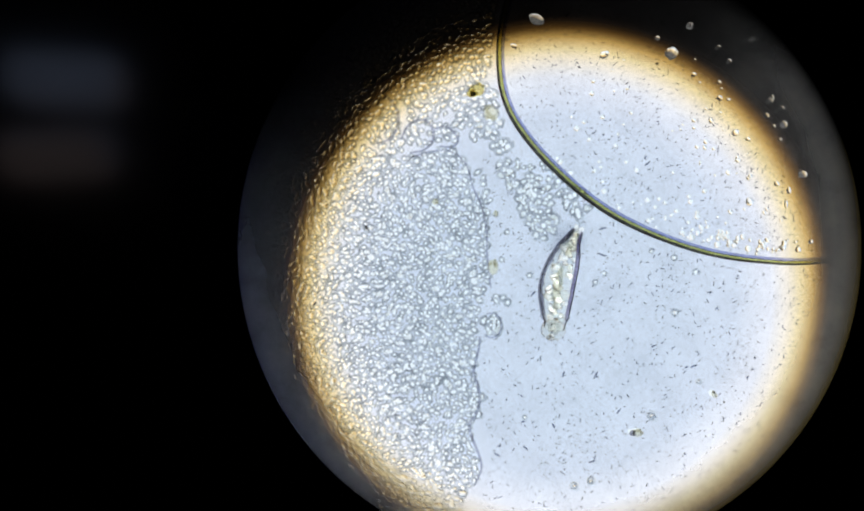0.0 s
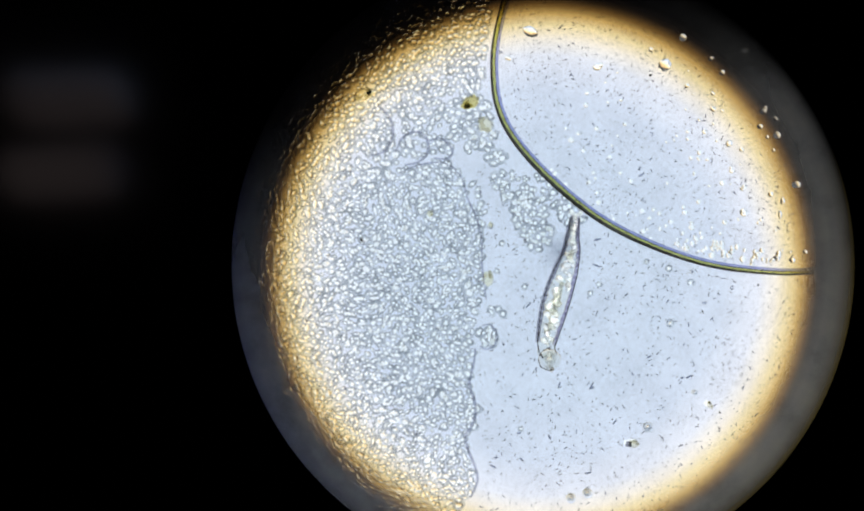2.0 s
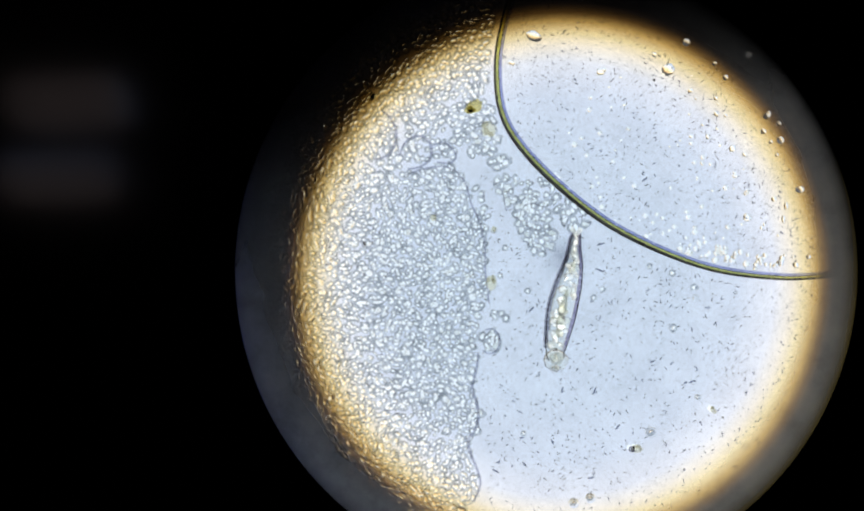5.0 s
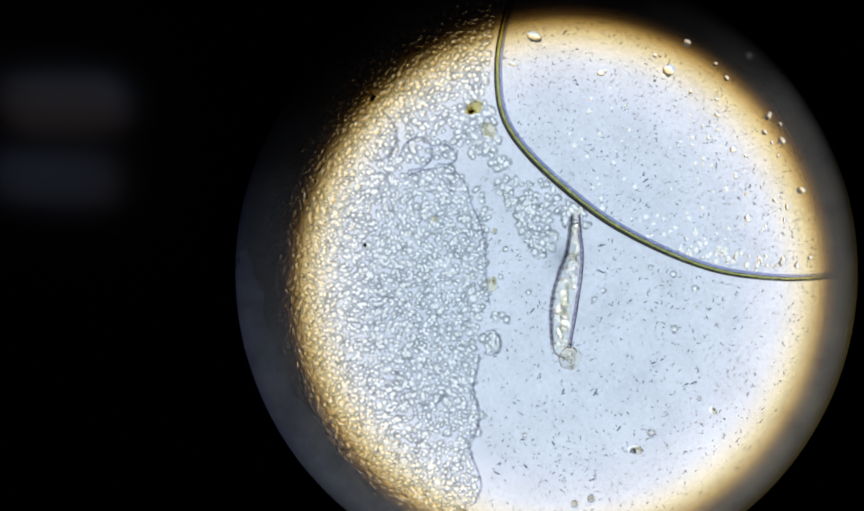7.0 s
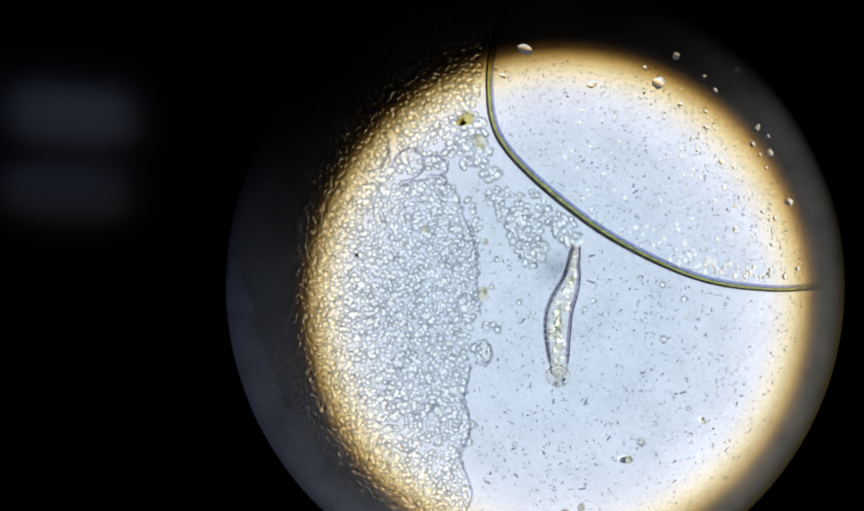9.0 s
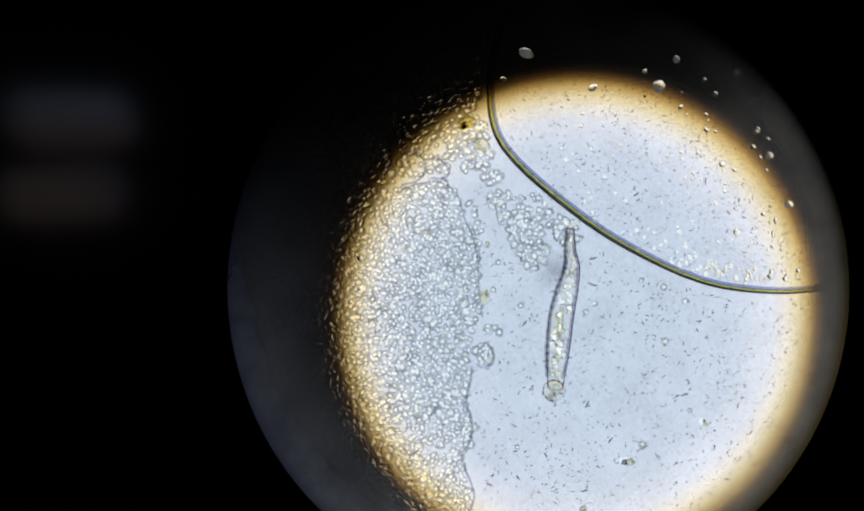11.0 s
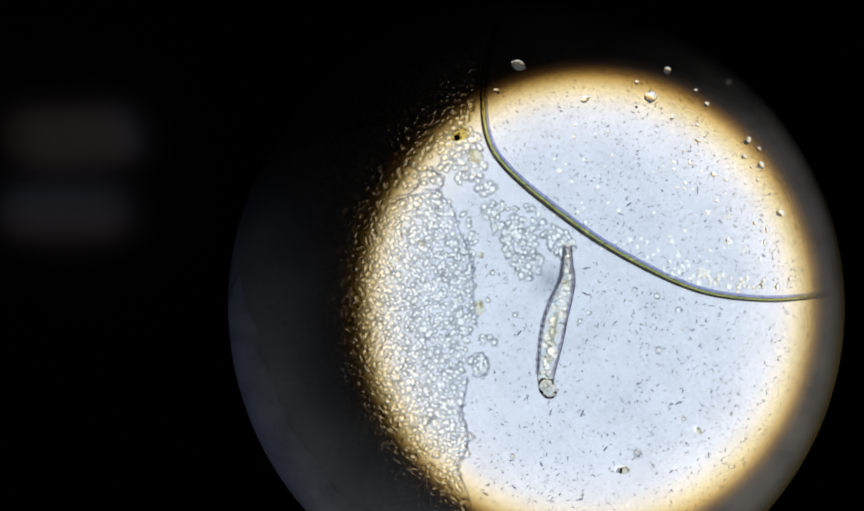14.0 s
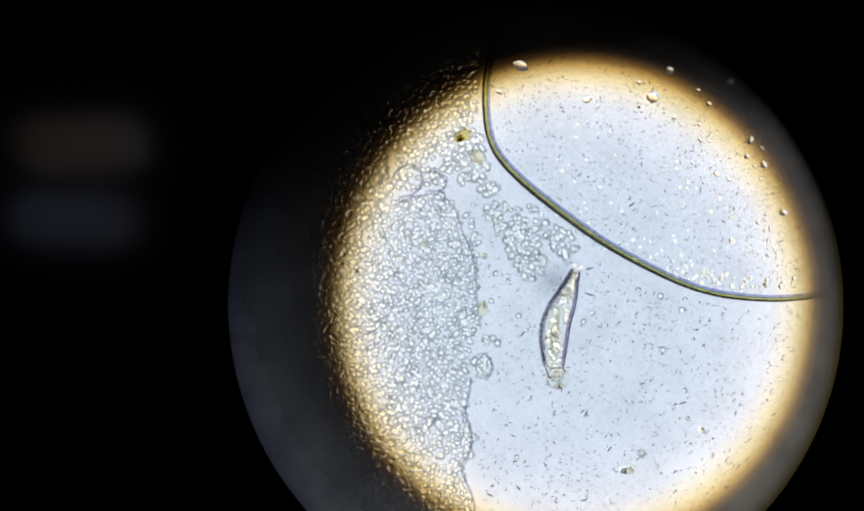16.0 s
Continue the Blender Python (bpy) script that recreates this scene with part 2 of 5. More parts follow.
def lip_fringe(radius, width):
    """The light's colour fringe put into a thin lip of the stop: blue on one side, olive on the other."""
    m, nt, out = material("lip_colour_fringe")
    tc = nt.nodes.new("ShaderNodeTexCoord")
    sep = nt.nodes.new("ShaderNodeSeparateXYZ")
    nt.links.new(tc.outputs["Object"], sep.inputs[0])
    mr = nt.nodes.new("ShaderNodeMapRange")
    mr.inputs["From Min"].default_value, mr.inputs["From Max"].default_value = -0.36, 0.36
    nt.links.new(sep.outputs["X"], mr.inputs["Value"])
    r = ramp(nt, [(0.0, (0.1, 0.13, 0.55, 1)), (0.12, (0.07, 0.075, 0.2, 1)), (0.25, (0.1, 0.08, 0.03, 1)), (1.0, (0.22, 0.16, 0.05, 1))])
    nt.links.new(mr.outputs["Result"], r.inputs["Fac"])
    faded = nt.nodes.new("ShaderNodeMapRange")
    faded.inputs["From Min"].default_value, faded.inputs["From Max"].default_value = 0.14, -0.06
    nt.links.new(sep.outputs["Y"], faded.inputs["Value"])
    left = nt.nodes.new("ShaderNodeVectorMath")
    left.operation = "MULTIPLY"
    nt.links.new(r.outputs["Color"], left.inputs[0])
    nt.links.new(faded.outputs["Result"], left.inputs[1])
    tl = nt.nodes.new("ShaderNodeBsdfTranslucent")
    nt.links.new(left.outputs[0], tl.inputs["Color"])
    # the fringe thins out towards the middle
    flat = node(nt, "ShaderNodeVectorMath")
    flat.operation = "MULTIPLY"
    flat.inputs[1].default_value = (1, 1, 0)
    ln = node(nt, "ShaderNodeVectorMath")
    ln.operation = "LENGTH"
    nt.links.new(tc.outputs["Object"], flat.inputs[0])
    nt.links.new(flat.outputs[0], ln.inputs[0])
    thin = nt.nodes.new("ShaderNodeMapRange")
    thin.inputs["From Min"].default_value, thin.inputs["From Max"].default_value = radius - width, radius
    nt.links.new(ln.outputs["Value"], thin.inputs["Value"])
    taper = ramp(nt, [(0.0, (0, 0, 0, 1)), (0.4, (0.2, 0.2, 0.2, 1)), (0.75, (0.6, 0.6, 0.6, 1)), (1.0, (1, 1, 1, 1))])
    nt.links.new(thin.outputs["Result"], taper.inputs["Fac"])
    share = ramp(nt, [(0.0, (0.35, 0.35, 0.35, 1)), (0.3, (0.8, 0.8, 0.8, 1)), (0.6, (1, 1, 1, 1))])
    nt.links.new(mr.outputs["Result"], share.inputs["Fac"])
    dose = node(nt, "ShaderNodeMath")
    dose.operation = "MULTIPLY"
    nt.links.new(taper.outputs["Color"], dose.inputs[0])
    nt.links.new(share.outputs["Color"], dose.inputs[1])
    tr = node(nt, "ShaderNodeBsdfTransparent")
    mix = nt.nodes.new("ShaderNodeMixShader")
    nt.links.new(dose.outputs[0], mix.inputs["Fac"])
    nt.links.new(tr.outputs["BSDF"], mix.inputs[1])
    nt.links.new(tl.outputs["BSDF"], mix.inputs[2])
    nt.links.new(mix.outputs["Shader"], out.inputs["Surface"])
    return m


def tube_glow(name, cool, warm, radius, strength):
    """A tube's light: cool on one side of the glass, warm on the other."""
    m, nt, out = material(name)
    tc = nt.nodes.new("ShaderNodeTexCoord")
    sep = nt.nodes.new("ShaderNodeSeparateXYZ")
    nt.links.new(tc.outputs["Object"], sep.inputs[0])
    mr = nt.nodes.new("ShaderNodeMapRange")
    mr.inputs["From Min"].default_value, mr.inputs["From Max"].default_value = -radius, radius
    nt.links.new(sep.outputs["Z"], mr.inputs["Value"])
    r = ramp(nt, [(0.2, cool), (0.8, warm)])
    nt.links.new(mr.outputs["Result"], r.inputs["Fac"])
    em = node(nt, "ShaderNodeEmission", Strength=strength)
    nt.links.new(r.outputs["Color"], em.inputs["Color"])
    nt.links.new(em.outputs["Emission"], out.inputs["Surface"])
    return m


def tinted_sheet(name, lo, hi, coarse, fine, spread=0.25):
    """A clear sheet that takes a little of the light, unevenly."""
    m, nt, out = material(name)
    tc = nt.nodes.new("ShaderNodeTexCoord")
    n1 = node(nt, "ShaderNodeTexNoise", Scale=coarse, Detail=4.0)
    n2 = node(nt, "ShaderNodeTexNoise", Scale=fine, Detail=2.0)
    add = node(nt, "ShaderNodeMath")
    for k, n in enumerate((n1, n2)):
        nt.links.new(tc.outputs["Object"], n.inputs["Vector"])
        nt.links.new(n.outputs["Fac"], add.inputs[k])
    r = ramp(nt, [(0.5 - spread, (*lo, 1)), (0.5 + spread, (*hi, 1))])
    half = node(nt, "ShaderNodeMath")
    half.operation = "MULTIPLY"
    half.inputs[1].default_value = 0.5
    nt.links.new(add.outputs[0], half.inputs[0])
    nt.links.new(half.outputs[0], r.inputs["Fac"])
    tr = node(nt, "ShaderNodeBsdfTransparent")
    nt.links.new(r.outputs["Color"], tr.inputs["Color"])
    nt.links.new(tr.outputs["BSDF"], out.inputs["Surface"])
    return m


def smudge_mat():
    m, nt, out = material("slime")
    tc = nt.nodes.new("ShaderNodeTexCoord")
    ln = node(nt, "ShaderNodeVectorMath")
    ln.operation = "LENGTH"
    nt.links.new(tc.outputs["Object"], ln.inputs[0])
    nz = node(nt, "ShaderNodeTexNoise", Scale=50.0, Detail=2.0)
    nt.links.new(tc.outputs["Object"], nz.inputs["Vector"])
    r = ramp(nt, [(0.0, (0.60, 0.61, 0.63, 1)), (0.5, (0.82, 0.83, 0.85, 1)), (1.0, (1, 1, 1, 1))])
    sc = node(nt, "ShaderNodeMath")
    sc.operation = "DIVIDE"
    sc.inputs[1].default_value = 0.034
    nt.links.new(ln.outputs["Value"], sc.inputs[0])
    nt.links.new(sc.outputs[0], r.inputs["Fac"])
    tr = node(nt, "ShaderNodeBsdfTransparent")
    nt.links.new(r.outputs["Color"], tr.inputs["Color"])
    nt.links.new(tr.outputs["BSDF"], out.inputs["Surface"])
    return m


WALL = black_paint("body_wall", 0.7, 0.03, 0.2)
# soft shade and violet fringe of the flanks, put into colour
WALL_SOFT = tinted_sheet("flank_soft_shade", (0.50, 0.50, 0.54), (0.72, 0.71, 0.75), 60.0, 160.0)
WALL_VIOLET = tinted_sheet("flank_violet_fringe", (0.55, 0.52, 0.62), (0.74, 0.71, 0.79), 60.0, 160.0)
GRANULE = refracting("granule", 1.12, (1.0, 1.0, 0.98, 1), 0.02, milk=(0.78, 0.78, 0.74))
CELL = refracting("cell_plasm", 1.014, (0.995, 0.995, 0.99, 1), 0.05)
CELL_TINTED = refracting("cell_plasm_loose", 1.025, (0.985, 0.99, 0.985, 1), 0.05, by_object=True)
FAINT = refracting("thin_plasm", 1.02, (0.985, 0.99, 0.985, 1), 0.03)
TOE = refracting("toe_plasm", 1.16, (1.0, 1.0, 0.97, 1), 0.0, milk=(0.7, 0.7, 0.64))
NUCLEUS = refracting("cell_nucleus", 1.09, (1.0, 1.0, 0.98, 1), 0.02)
DROPLET = refracting("water_droplet", 1.06, (1.0, 1.0, 0.98, 1), 0.02, milk=(0.09, 0.09, 0.09))
DROP = refracting("oil_drop", 1.06, (0.99, 0.99, 0.97, 1), 0.03, milk=(0.3, 0.3, 0.29))
BODY = refracting("rotifer_plasm", 1.035, (0.965, 0.965, 0.94, 1), 0.0, 110.0, 0.0, 0.6, 0.1, milk=(0.16, 0.16, 0.14))
CROWN = refracting("crown_plasm", 1.12, (0.96, 0.96, 0.935, 1), 0.02, 120.0, 0.0, 0.2)
ROD = stained("bacterium", (0.02, 0.022, 0.03, 1), (0.58, 0.60, 0.66, 1), 0.7, 300.0, 0.55)
SPECK = stained("dark_speck", (0.01, 0.01, 0.012, 1), (0.05, 0.05, 0.05, 1))
ALGA = stained("alga_brown", (0.10, 0.085, 0.02, 1), (0.80, 0.76, 0.52, 1), 0.3, 90.0, 0.84)
GREY_ALGA = stained("alga_grey", (0.08, 0.08, 0.06, 1), (0.90, 0.89, 0.82, 1), 0.3, 90.0, 0.86)
MOUTH = tinted_sheet("mouth_matter", (0.86, 0.86, 0.82), (0.97, 0.97, 0.95), 90.0, 220.0)
ORGAN = stained("gut_matter", (0.12, 0.12, 0.05, 1), (0.84, 0.84, 0.78, 1), 0.3, 160.0, 0.9)
MEMBRANE = stained("membrane", (0.2, 0.2, 0.22, 1), (0.79, 0.80, 0.85, 1), 0.3, 60.0, 0.9)
# shade, bright line and colour fringe of the drop's edge, as stain colours
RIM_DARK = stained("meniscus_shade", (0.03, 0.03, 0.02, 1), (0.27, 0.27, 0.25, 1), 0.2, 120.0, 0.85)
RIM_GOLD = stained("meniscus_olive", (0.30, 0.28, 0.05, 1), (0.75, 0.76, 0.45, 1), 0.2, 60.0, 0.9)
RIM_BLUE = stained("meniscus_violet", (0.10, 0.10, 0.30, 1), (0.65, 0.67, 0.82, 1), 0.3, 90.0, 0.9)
FLAKE_TIP = stained("flake_tip", (0.05, 0.05, 0.06, 1), (0.60, 0.60, 0.64, 1), 0.3, 90.0, 0.9)
BLACK_GLOSS = black_paint("black_glass_rim", 0.13)
BLACK_MATT = black_paint("black_anodised", 0.9, 0.002, 0.0)
GREY_PAINT = black_paint("white_enamel", 0.8, 0.8, 0.1)
GLASS = tinted_sheet("slide_glass", (0.985, 0.988, 0.99), (1, 1, 1), 9.0, 70.0)
# dims the open water; the holes stand in for light focused by cells
FILM = tinted_sheet("water_dimming", tuple(c - 0.11 for c in FILM_TINT), tuple(min(1, c + 0.11) for c in FILM_TINT), 14.0, 240.0)
# shade in the gaps between cells, put into a sheet's colour
GAP_SHADE = tinted_sheet("gap_shade", (0.36, 0.39, 0.40), (0.98, 0.99, 0.99), 60.0, 150.0, 0.18)
SLIME = smudge_mat()


# ---- mesh helpers ----
def obj(name, bm, mat, parent=None, label="", smooth=True):
    me = bpy.data.meshes.new(name)
    bm.to_mesh(me)
    bm.free()
    me.materials.append(mat)
    if smooth:
        me.polygons.foreach_set("use_smooth", [True] * len(me.polygons))
    ob = new(name, me)
    if parent:
        ob.parent = parent
    if label:
        tagged(ob, label)
    return ob


def part(name, bm, mat, parent, label="", smooth=True):
    return obj(name, bm, mat, parent, label, smooth)


def ball(level=2):
    bm = bmesh.new()
    bmesh.ops.create_icosphere(bm, subdivisions=level, radius=1.0)
    v = np.array([x.co[:] for x in bm.verts])
    f = np.array([[y.index for y in x.verts] for x in bm.faces])
    bm.free()
    return v, f


BALL2 = ball(2)


HOLES = []


def lumps(name, mat, items, shape=BALL2):
    """Many rounded bodies joined in one mesh. items: centre, half sizes, turn."""
    bv, bf = shape
    vs, fs = [], []
    for k, (c, size, a) in enumerate(items):
        if mat in (CELL, DROP, DROPLET):
            HOLES.append((c.x, c.y, size[0], size[1], a, mat is CELL))
        p = bv * size
        ca, sa = math.cos(a), math.sin(a)
        p = np.stack([p[:, 0] * ca - p[:, 1] * sa + c[0], p[:, 0] * sa + p[:, 1] * ca + c[1], p[:, 2] + c[2]], 1)
        vs.append(p)
        fs.append(bf + k * len(bv))
    me = bpy.data.meshes.new(name)
    me.from_pydata(np.concatenate(vs).tolist(), [], np.concatenate(fs).tolist())
    me.materials.append(mat)
    me.polygons.foreach_set("use_smooth", [True] * len(me.polygons))
    return new(name, me)


def blob(size, rough=0.0, seed=0, level=3):
    """One rounded body with an uneven skin, at the origin."""
    bm = bmesh.new()
    bmesh.ops.create_icosphere(bm, subdivisions=level, radius=1.0)
    for v in bm.verts:
        k = 1 + rough * noise.noise(v.co * 1.7 + Vector((seed * 3.1, seed, 0))) + 0.5 * rough * noise.noise(v.co * 4.1 + Vector((seed, 7, 0)))
        v.co = Vector((v.co.x * size[0], v.co.y * size[1], v.co.z * size[2])) * k
    return bm


def ring_tube(points, radii, sides=10, flat=1.0, shift=0.0, capped=True):
    """A tube along a line of points; shift moves it sideways in the plane."""
    bm = bmesh.new()
    rings = []
    n = len(points)
    for i, p in enumerate(points):
        d = (points[min(i + 1, n - 1)] - points[max(i - 1, 0)]).normalized()
        side = Vector((-d.y, d.x, 0))
        c = p + side * (shift(i / (n - 1)) if callable(shift) else shift)
        r = radii(i / (n - 1)) if callable(radii) else radii
        rings.append([bm.verts.new(c + side * (math.cos(a) * r) + Vector((0, 0, math.sin(a) * r * flat)))
                      for a in (2 * math.pi * k / sides for k in range(sides))])
    for a, b in zip(rings, rings[1:]):
        for k in range(sides):
            bm.faces.new((a[k], a[(k + 1) % sides], b[(k + 1) % sides], b[k]))
    if capped:
        bm.faces.new(rings[0][::-1])
        bm.faces.new(rings[-1])
    bmesh.ops.recalc_face_normals(bm, faces=bm.faces)
    return bm


def glide(knots, steps=12):
    """A smooth line through knots."""
    out = []
    k = [knots[0] * 2 - knots[1]] + list(knots) + [knots[-1] * 2 - knots[-2]]
    for i in range(1, len(k) - 2):
        for j in range(steps):
            t = j / steps
            a, b, c, d = k[i - 1], k[i], k[i + 1], k[i + 2]
            out.append(0.5 * (2 * b + (c - a) * t + (2 * a - 5 * b + 4 * c - d) * t * t + (3 * b - a - 3 * c + d) * t ** 3))
    out.append(knots[-1].copy())
    return out


# ---- the ocular, the lamp and the slide ----
FIELD = spot(990, 487)
FIELD_R = 565 * UNIT
STOP_Z = 0.2


def lathe(profile, sides=160):
    bm = bmesh.new()
    rings = [[bm.verts.new((r * math.cos(a), r * math.sin(a), z)) for a in (2 * math.pi * k / sides for k in range(sides))] for r, z in profile]
    for a, b in zip(rings, rings[1:]):
        for k in range(sides):
            bm.faces.new((a[k], a[(k + 1) % sides], b[(k + 1) % sides], b[k]))
    return bm


def ocular():
    top = new("ocular")
    top.location = FIELD * (1 - STOP_Z) + Vector((0, 0, STOP_Z))
    tagged(top, "black microscope ocular with a round field stop", "ocular", kind="structure")
    r = FIELD_R * (1 - STOP_Z)
    part("field_stop", lathe([(r + 0.03, -0.02), (r, -0.0005), (r + 0.0005, 0.0), (2.45, 0.0), (2.45, -0.02), (r + 0.03, -0.02)]),
         BLACK_GLOSS, top, "glossy black ring round the lit field", False)
    # added lip: carries the rim's coloured glow in its tint
    part("lip", lathe([(r - 0.03, -0.0012), (r - 0.01, -0.0012), (r + 0.0006, -0.0012)]), lip_fringe(r, 0.03), top, "thin added lip with the light's fringe put in, blue to olive", False)
    # added film: the dim glow round the field is put into its colour
    part("haze_film", lathe([(r * k, -0.004) for k in (0.6, 0.68, 0.75, 0.82, 0.88, 0.94, 0.98, 1.01)]), rim_haze(r), top, "grey film with stray light put in round the field", False)
    part("barrel", lathe([(2.36, -0.02), (2.36, -2.7), (2.44, -2.7), (2.44, -0.02)], 64), GREY_PAINT, top, "white enamelled tube under the stage")
    return top


def disc(r, sides=128, rings=10):
    return lathe([(0.001, 0.0)] + [(r * i / rings, 0.0) for i in range(1, rings + 1)], sides)


eyepiece = ocular()
# added glowing disc behind the lamp, stands in for scattered light
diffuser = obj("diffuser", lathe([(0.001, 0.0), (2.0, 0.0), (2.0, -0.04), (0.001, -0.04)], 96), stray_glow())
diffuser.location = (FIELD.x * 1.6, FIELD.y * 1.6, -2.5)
tagged(diffuser, "added grey disc that glows faintly as stray light", "diffuser", kind="structure")

condenser = obj("condenser_lamp", disc(1.1), lamp_glow())
tagged(condenser, "round bluish white condenser lamp with amber fringe", "lamp")

# added ring, not a real part: shapes the light's fall-off at the rim
vignette_ring = obj("vignette_ring", lathe([(EDGE_R * k, 0.0) for k in (0.78, 0.86, 0.94, 0.97, 1.0, 1.03, 1.08, 1.2, 1.6, 2.2)], 128), vignette_shade(), smooth=False)
tagged(vignette_ring, "added dark ring under the slide that shades the field's rim", "lens")

bm = bmesh.new()
bmesh.ops.create_cube(bm, size=1.0)
for v in bm.verts:
    v.co = Vector((v.co.x * 1.8, v.co.y * 1.4, v.co.z * 0.03))
bmesh.ops.bevel(bm, geom=bm.edges[:], offset=0.004, segments=2, affect="EDGES")
slide = obj("slide", bm, GLASS, smooth=False)
slide.location = FIELD + Vector((0, 0, -0.022))
tagged(slide, "clear wet glass slide holding the water sample", "slide", kind="structure")

# a dim ceiling light over the ocular, seen as a reflection in the black rim
bm = bmesh.new()
bmesh.ops.create_cube(bm, size=1.0)
for v in bm.verts:
    v.co = Vector((v.co.x * 6, v.co.y * 5, v.co.z * 0.1))
ceiling = obj("ceiling", bm, BLACK_MATT, smooth=False)
ceiling.location = (0, 0, 2.62)
tagged(ceiling, "unlit dark ceiling of the room", "ceiling", kind="structure")
ceiling_light = new("ceiling_light")
tagged(ceiling_light, "dim ceiling light with two wide glowing tubes", "lamp")
TUBES = []
for place, strength, cool, warm in (((0.005, 0.155), 0.78, srgb(196, 212, 252), srgb(184, 163, 161)), ((-0.035, -0.17), 0.52, srgb(178, 192, 232), srgb(222, 198, 196))):
    bm = ring_tube([Vector((x, -0.05 * x, 0)) for x in (-0.215, -0.2, 0.0, 0.2, 0.215)], lambda t: 0.11 if 0.1 < t < 0.9 else 0.1, 32)
    tube = part("light_tube", bm, tube_glow("tube_glow", cool, warm, 0.11, strength), ceiling_light)
    tube.location = (*place, 0)
    TUBES.append((tube, Vector((*place, 0))))
    for x in (-0.15, 0.15):
        hanger = part("hanger", ring_tube([Vector((0, 0, 0.1)), Vector((0, 0.001, 0.2)), Vector((0, 0, 0.36))], 0.008, 8), BLACK_MATT, ceiling_light, "thin black hanger")
        hanger.location = (place[0] + x, place[1], 0)


# ---- the colony of cells ----
rng = np.random.default_rng(7)


def inside_field(u, v, margin=6):
    return math.hypot(u - 990, v - 487) < 565 - margin


def colony_edge(v):
    """How far the packed colony reaches, row by row."""
    rows = (300, 325, 360, 400, 440, 500, 550, 570, 600, 660, 700, 740, 770, 795, 830, 860, 885, 910, 1060)
    reach = (815, 838, 850, 864, 876, 880, 884, 868, 860, 862, 856, 864, 862, 850, 853, 862, 868, 848, 800)
    return np.interp(v, rows, reach)


def colony_top(u):
    return np.interp(u, (400, 600, 660, 700, 780, 820, 850), (285, 285, 292, 318, 300, 296, 320))


def packed(u0, u1, v0, v1, gap, keep, size, tall=0.6, jitter=0.45, stretch=0.5):
    items = []
    row = 0
    v = v0
    while v < v1:
        u = u0 + (gap / 2 if row % 2 else 0)
        while u < u1:
            a, b = u + rng.normal(0, jitter * gap * 0.6), v + rng.normal(0, jitter * gap * 0.6)
            if keep(a, b) and inside_field(a, b):
                r = size * rng.uniform(0.62, 1.16)
                if rng.random() < 0.1:
                    r *= 1.4
                e = 1 + abs(rng.normal(0, stretch))
                e = min(e, 2.8)
                h = r * tall
                items.append((spot(a, b, (h * 0.9 + rng.uniform(0, size * 0.5)) * UNIT),
                              np.array((r * math.sqrt(e), r / math.sqrt(e), h)) * UNIT, 3.2 * noise.noise(Vector((a * 0.012, b * 0.012, 2.0))) + rng.normal(0, 0.6)))
            u += gap
        v += gap * 0.87
        row += 1
    return items


def patchy(u, v, level):
    """Cells lie in uneven drifts with clear lanes between."""
    return noise.noise(Vector((u * 0.035, v * 0.035, 4.0))) + 0.6 * noise.noise(Vector((u * 0.09, v * 0.09, 9.0))) > level


def sheet_keep(u, v):
    return v > colony_top(u) and u < colony_edge(v) + 1 and patchy(u, v, -0.8)


def upper_keep(u, v):
    if v > colony_top(u) - (11 if u > 650 else 0) and u < 830:
        return False
    edge = np.interp(v, (-60, 40, 90, 130, 180, 220, 250, 300), (915, 890, 885, 880, 888, 900, 905, 850))
    gap = math.hypot((u - 724) / 9, (v - 236) / 24) < 1 or math.hypot((u - 800) / 26, (v - 246) / 8) < 1 or math.hypot((u - 845) / 14, (v - 285) / 30) < 1
    return u < edge and not gap and patchy(u, v, -0.58)


colony = lumps("cell_colony", CELL, packed(405, 900, 280, 1060, 10.2, sheet_keep, 4.2, 0.9, 0.55, 0.85))
tagged(colony, "dense mat of clear rounded cells on the slide", "cells", kind="stuff")
upper = lumps("cell_mat", CELL, packed(440, 920, -75, 330, 10.8, upper_keep, 4.45, 0.9, 0.55, 0.45))
tagged(upper, "looser mat of clear cells beside the drop", "cells", kind="stuff")


def cell_shape(seed):
    me = bpy.data.meshes.new("cell")
    bm = blob((1, 1, 1), 0.16, seed, 2)
    bm.to_mesh(me)
    bm.free()
    me.materials.append(CELL_TINTED)
    me.polygons.foreach_set("use_smooth", [True] * len(me.polygons))
    return me


CELL_SHAPES = [cell_shape(k) for k in range(6)]


